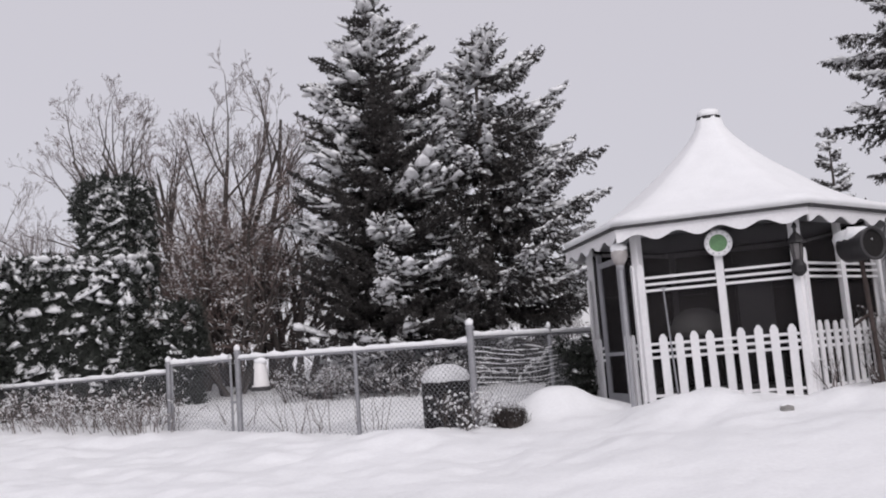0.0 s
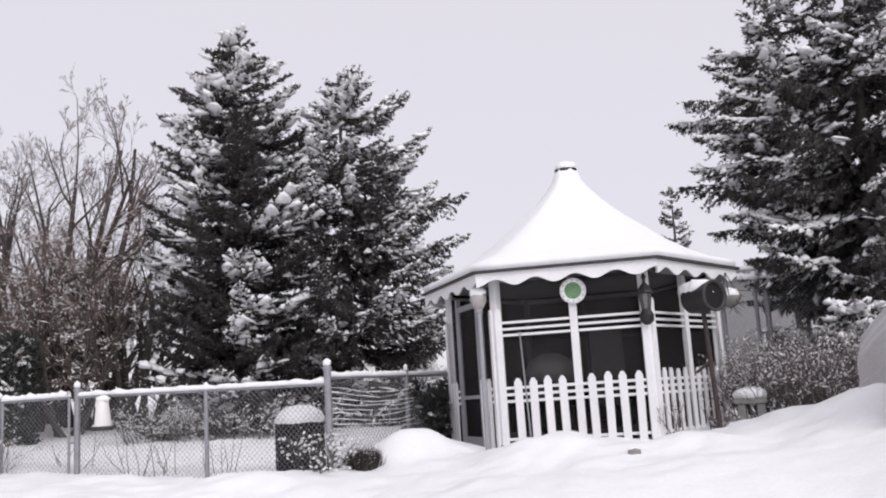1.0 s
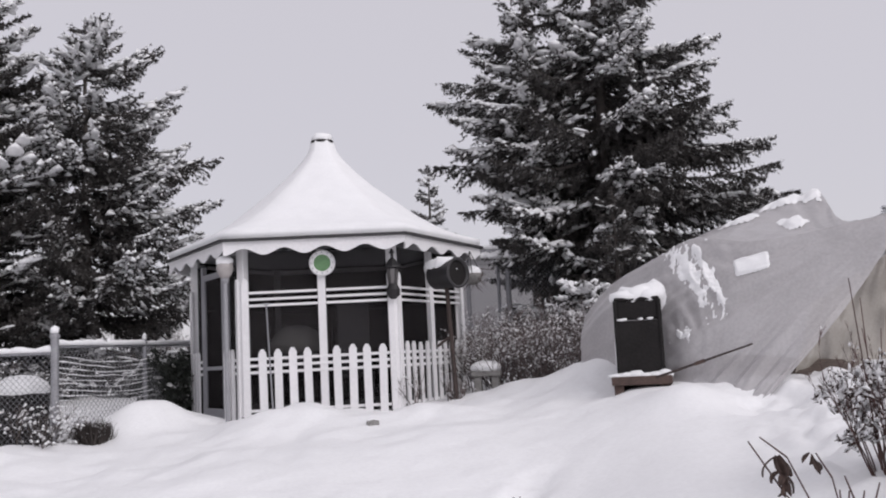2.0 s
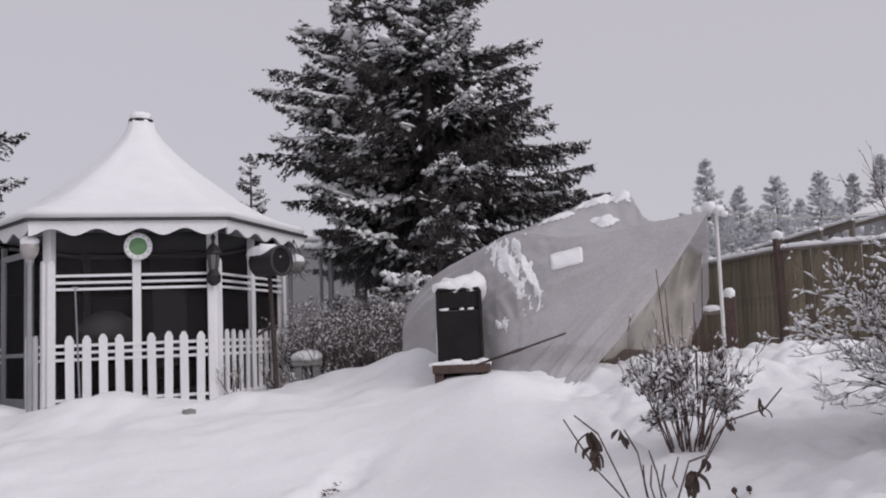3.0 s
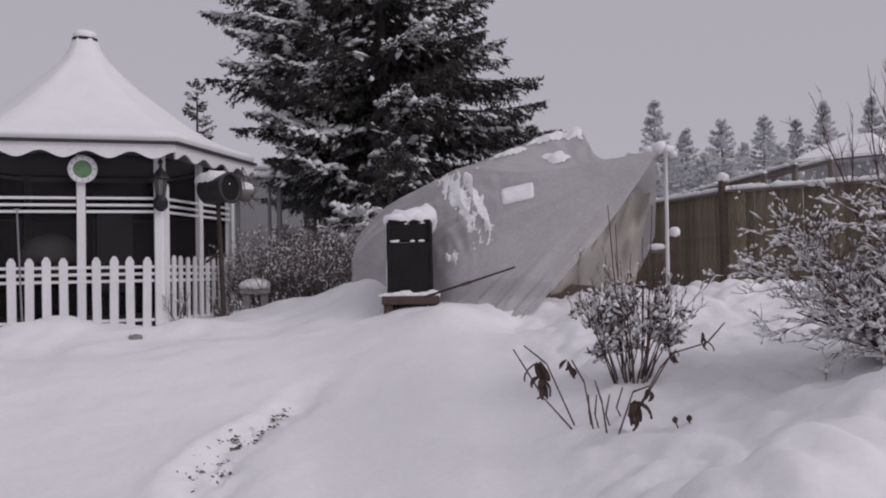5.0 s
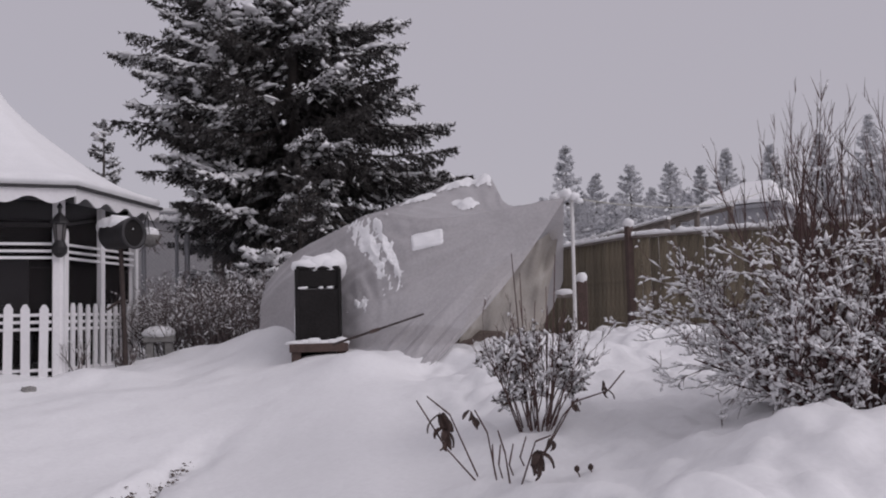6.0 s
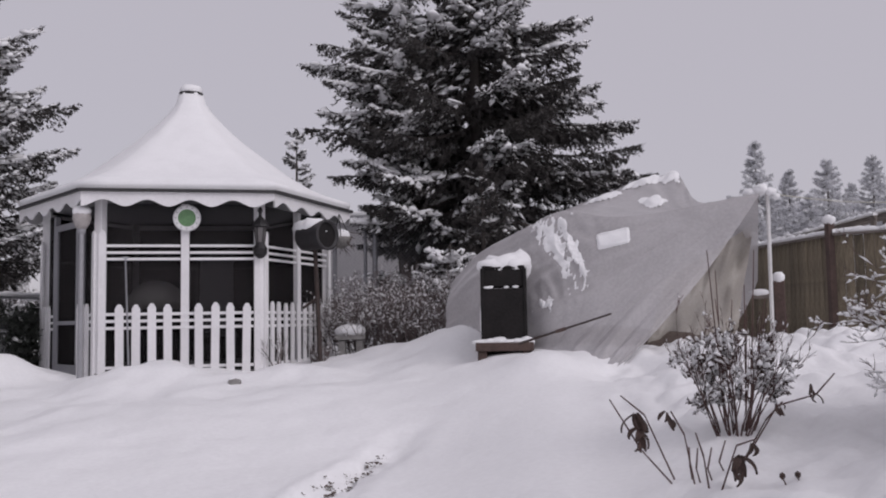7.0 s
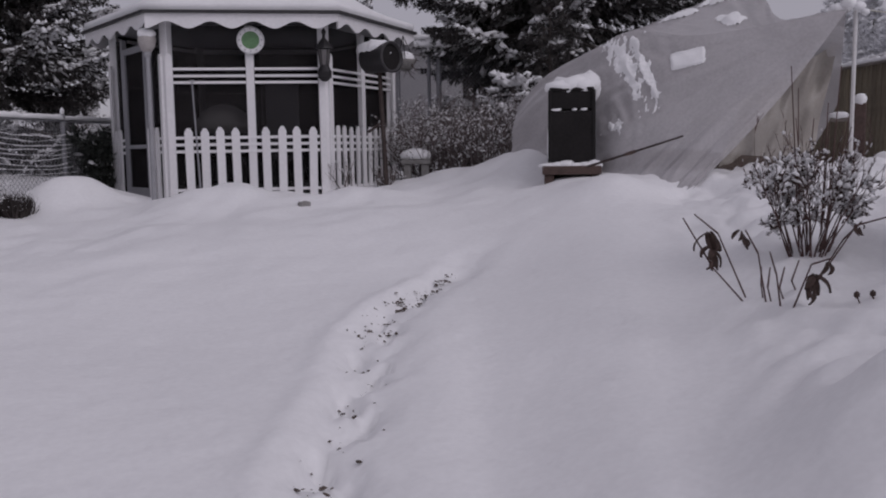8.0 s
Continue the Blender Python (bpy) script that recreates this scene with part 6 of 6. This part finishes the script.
sprig("seed_stalk", "thin stalk with a round seed head", [(3.96, 2.99, 0.50), (3.94, 3.01, 0.68)], None, [(3.94, 3.01, 0.685)])
sprig("dead_sprig", "low arching stem with a tuft of brown leaves", [(3.98, 3.40, 0.66), (4.09, 3.23, 1.00), (4.21, 3.08, 1.06), (4.26, 3.0, 1.17)], [((4.20, 3.09, 1.09), 5, 0.06)])
sprig("dead_sprig", "low arching stem with a tuft of brown leaves", [(4.00, 3.42, 0.66), (4.08, 3.30, 0.92), (4.12, 3.22, 1.02)], [((4.11, 3.23, 1.01), 4, 0.06)])
for k, (az, d) in enumerate(((46.9, 5.3), (47.4, 5.25), (48.2, 5.2), (49.0, 5.3))):
    x, y = polar(az, d)
    z = ground_at(x, y)
    sprig("dead_sprig", "short dead stem in the snow", [(x, y, z - 0.05), (x - 0.01 - 0.02 * k, y + 0.02, z + 0.10), (x + 0.03, y + 0.06, z + 0.20)])


# ---- odds and ends by the wire fence ----
def covered_bin():
    x, y = polar(-0.85, 12.55)
    ob = thing("wire_compost_bin", "dark wire compost bin under a dome of snow behind the fence", "bin", (x, y, 0.60), 10)
    bm = bmesh.new()
    lathe(bm, [(0.30, 0), (0.33, 0.1), (0.33, 0.74), (0.31, 0.76)], 20)
    part("body", bm, BLACK, ob, "dark perforated body", True)
    bm = bmesh.new()
    rng = random.Random(5)
    for k in range(170):
        a, zz, s = rng.uniform(0, 6.28), rng.uniform(0.08, 0.72), 0.006 + 0.03 * rng.random() ** 3
        lump(bm, (0.33 * math.cos(a), 0.33 * math.sin(a), zz), (s, s, s * 0.8), k, 0.5, 1)
    tagged(part("snow_flecks", bm, SNOW_CLUMP, ob, "flecks of snow", True), kind="stuff")
    bm = bmesh.new()
    lump(bm, (0, 0, 0.79), (0.345, 0.345, 0.20), 6, 0.08)
    part("snow_dome", bm, SNOW_CLUMP, ob, "dome of snow", True)
    rng = np.random.default_rng(9)
    woody("bare_shrub", "dark arching twigs with snow before the bin", "shrub", *polar(-0.1, 11.65), rng, 16, 0.62, 0.8, 0.010, 3, (5, 4), DARK_TWIG, BARK, 0.26, 0.018, "fence undergrowth", 0.2, up=0.0, spread=0.8)
    woody("bare_shrub", "dark tuft of stems in the snow", "shrub", *polar(2.9, 11.6), rng, 190, 0.30, 0.45, 0.013, 2, (5,), DARK_BRUSH, DARK_BRUSH, 0.05, 0.010, "fence undergrowth", 0.15, up=0.2, spread=0.5)
    woody("dry_stalks", "dead vine stalks at the gazebo corner", "shrub", 4.42, 10.98, rng, 6, 0.5, 0.3, 0.008, 3, (3, 3), DARK_TWIG, DARK_TWIG, 0.3, 0.014, "gazebo stalks", 0.12, up=0.3, spread=0.6)
    woody("dry_stalks", "dead brown stalks by the barrel pole", "shrub", 5.02, 11.05, rng, 22, 0.30, 0.6, 0.010, 2, (3,), DARK_TWIG, DARK_TWIG, 0.25, 0.016, "gazebo stalks", 0.12, up=0.2, spread=0.6)


covered_bin()


def neighbour_house():
    a, b = Vector((*polar(60.3, 40), 0)), Vector((*polar(65.0, 39), 0))
    mid_ab = (a + b) / 2
    away = Vector((mid_ab.x, mid_ab.y, 0)).normalized()
    x, y = mid_ab.x + away.x * 2.2, mid_ab.y + away.y * 2.2
    ln = (b - a).length
    turn = math.degrees(math.atan2(b.y - a.y, b.x - a.x))
    z = ground_at(x, y) - 0.7
    ob = thing("house", "grey house with a snow-covered roof beyond the fence", "house", (x, y, z), turn)
    bm = bmesh.new()
    box(bm, (0, 0, 2.3), (ln - 0.6, 4.4, 4.6))
    part("wall", bm, GREY_FRAME, ob)

    def hip(z0, z1, h):
        bm = bmesh.new()
        hx, hy, rx = h, 2.6, h * 0.35
        v = [bm.verts.new(p) for p in ((-hx, -hy, z0), (hx, -hy, z0), (hx, hy, z0), (-hx, hy, z0), (-rx, 0, z1), (rx, 0, z1))]
        w = [bm.verts.new(p) for p in ((-hx, -hy, z0 - 0.12), (hx, -hy, z0 - 0.12), (hx, hy, z0 - 0.12), (-hx, hy, z0 - 0.12))]
        for f in ((0, 1, 5, 4), (2, 3, 4, 5), (3, 0, 4), (1, 2, 5)):
            bm.faces.new([v[i] for i in f])
        for i in range(4):
            k = (i + 1) % 4
            bm.faces.new((w[i], w[k], v[k], v[i]))
        bm.faces.new(w[::-1])
        return bm
    roof = part("roof", hip(4.7, 5.7, ln / 2), GREY_FRAME, ob)
    part("roof_snow", hip(4.9, 6.0, ln / 2 - 0.03), SNOW_CLUMP, roof, "snow on the roof")
    for dx in (-0.7, 0.7):
        bm = bmesh.new()
        box(bm, (dx, -2.22, 2.9), (1.0, 0.08, 1.1), bevel=0.01)
        win = part("window", bm, WHITE, ob)
        bm = bmesh.new()
        box(bm, (dx, -2.27, 2.9), (0.84, 0.03, 0.94), bevel=0.005)
        part("pane", bm, BLACK, win)


neighbour_house()


def side_wall():
    """Grey outbuilding seen between the gazebo and the broad spruce."""
    x, y = polar(28.0, 24.5)
    z = ground_at(x, y) - 0.3
    ob = thing("outbuilding", "pale grey outbuilding with a snowy low roof", "shed", (x, y, z), -24)
    bm = bmesh.new()
    box(bm, (0, 0, 1.5), (7.5, 3, 3.0))
    part("wall", bm, GREY_WALL, ob)
    bm = bmesh.new()
    box(bm, (0, 0, 3.08), (7.9, 3.4, 0.12), bevel=0.02)
    roof = part("roof", bm, GREY_FRAME, ob)
    bm = bmesh.new()
    box(bm, (0, 0, 3.20), (7.95, 3.45, 0.12), bevel=0.05)
    part("roof_snow", bm, SNOW_CLUMP, roof)


side_wall()
fence_panel("chain_link_fence", "chain-link fence beyond the twiggy shrubs", polar(24.2, 17.6), polar(33.5, 17.0), 1.05, 1.05, 2.2,
            [(*polar(25.4, 17.5), 1.05, 2.3, 0.04), (*polar(27.3, 17.4), 1.05, 2.3, 0.035), (*polar(27.9, 17.35), 1.05, 2.3, 0.05), (*polar(24.2, 17.6), 1.05, 2.3, 0.04)], 4.0, 0.0, "wire fences", rail=False)


def leaf_litter():
    """Dead leaves showing through the trodden snow."""
    rng = np.random.default_rng(17)
    n = 700
    y = np.concatenate([rng.normal(5.50, 0.10, 270), rng.normal(5.95, 0.14, 200), rng.normal(6.32, 0.06, 50), rng.uniform(2.6, 5.3, 180)])
    x = np.interp(y, WAY_Y, WAY_X) + rng.normal(-0.03, 0.075, n)
    z = land(x, y) + trench(x, y) + 0.02
    p = np.stack([x, y, z], 1)
    d = np.stack([rng.normal(0, 1, n), rng.normal(0, 1, n), rng.normal(0, 0.25, n)], 1)
    d /= np.linalg.norm(d, axis=1, keepdims=True)
    s = 0.004 + 0.018 * rng.uniform(0, 1, n) ** 2
    v, f = pillows(p - d * s[:, None], p + d * s[:, None], s * 0.7, s * 0.4, rng)
    ob = part_np("leaf_litter", v, f, SOIL, None, "brown dead leaves showing through trodden snow")
    tagged(ob, category="leaves", kind="stuff")


leaf_litter()
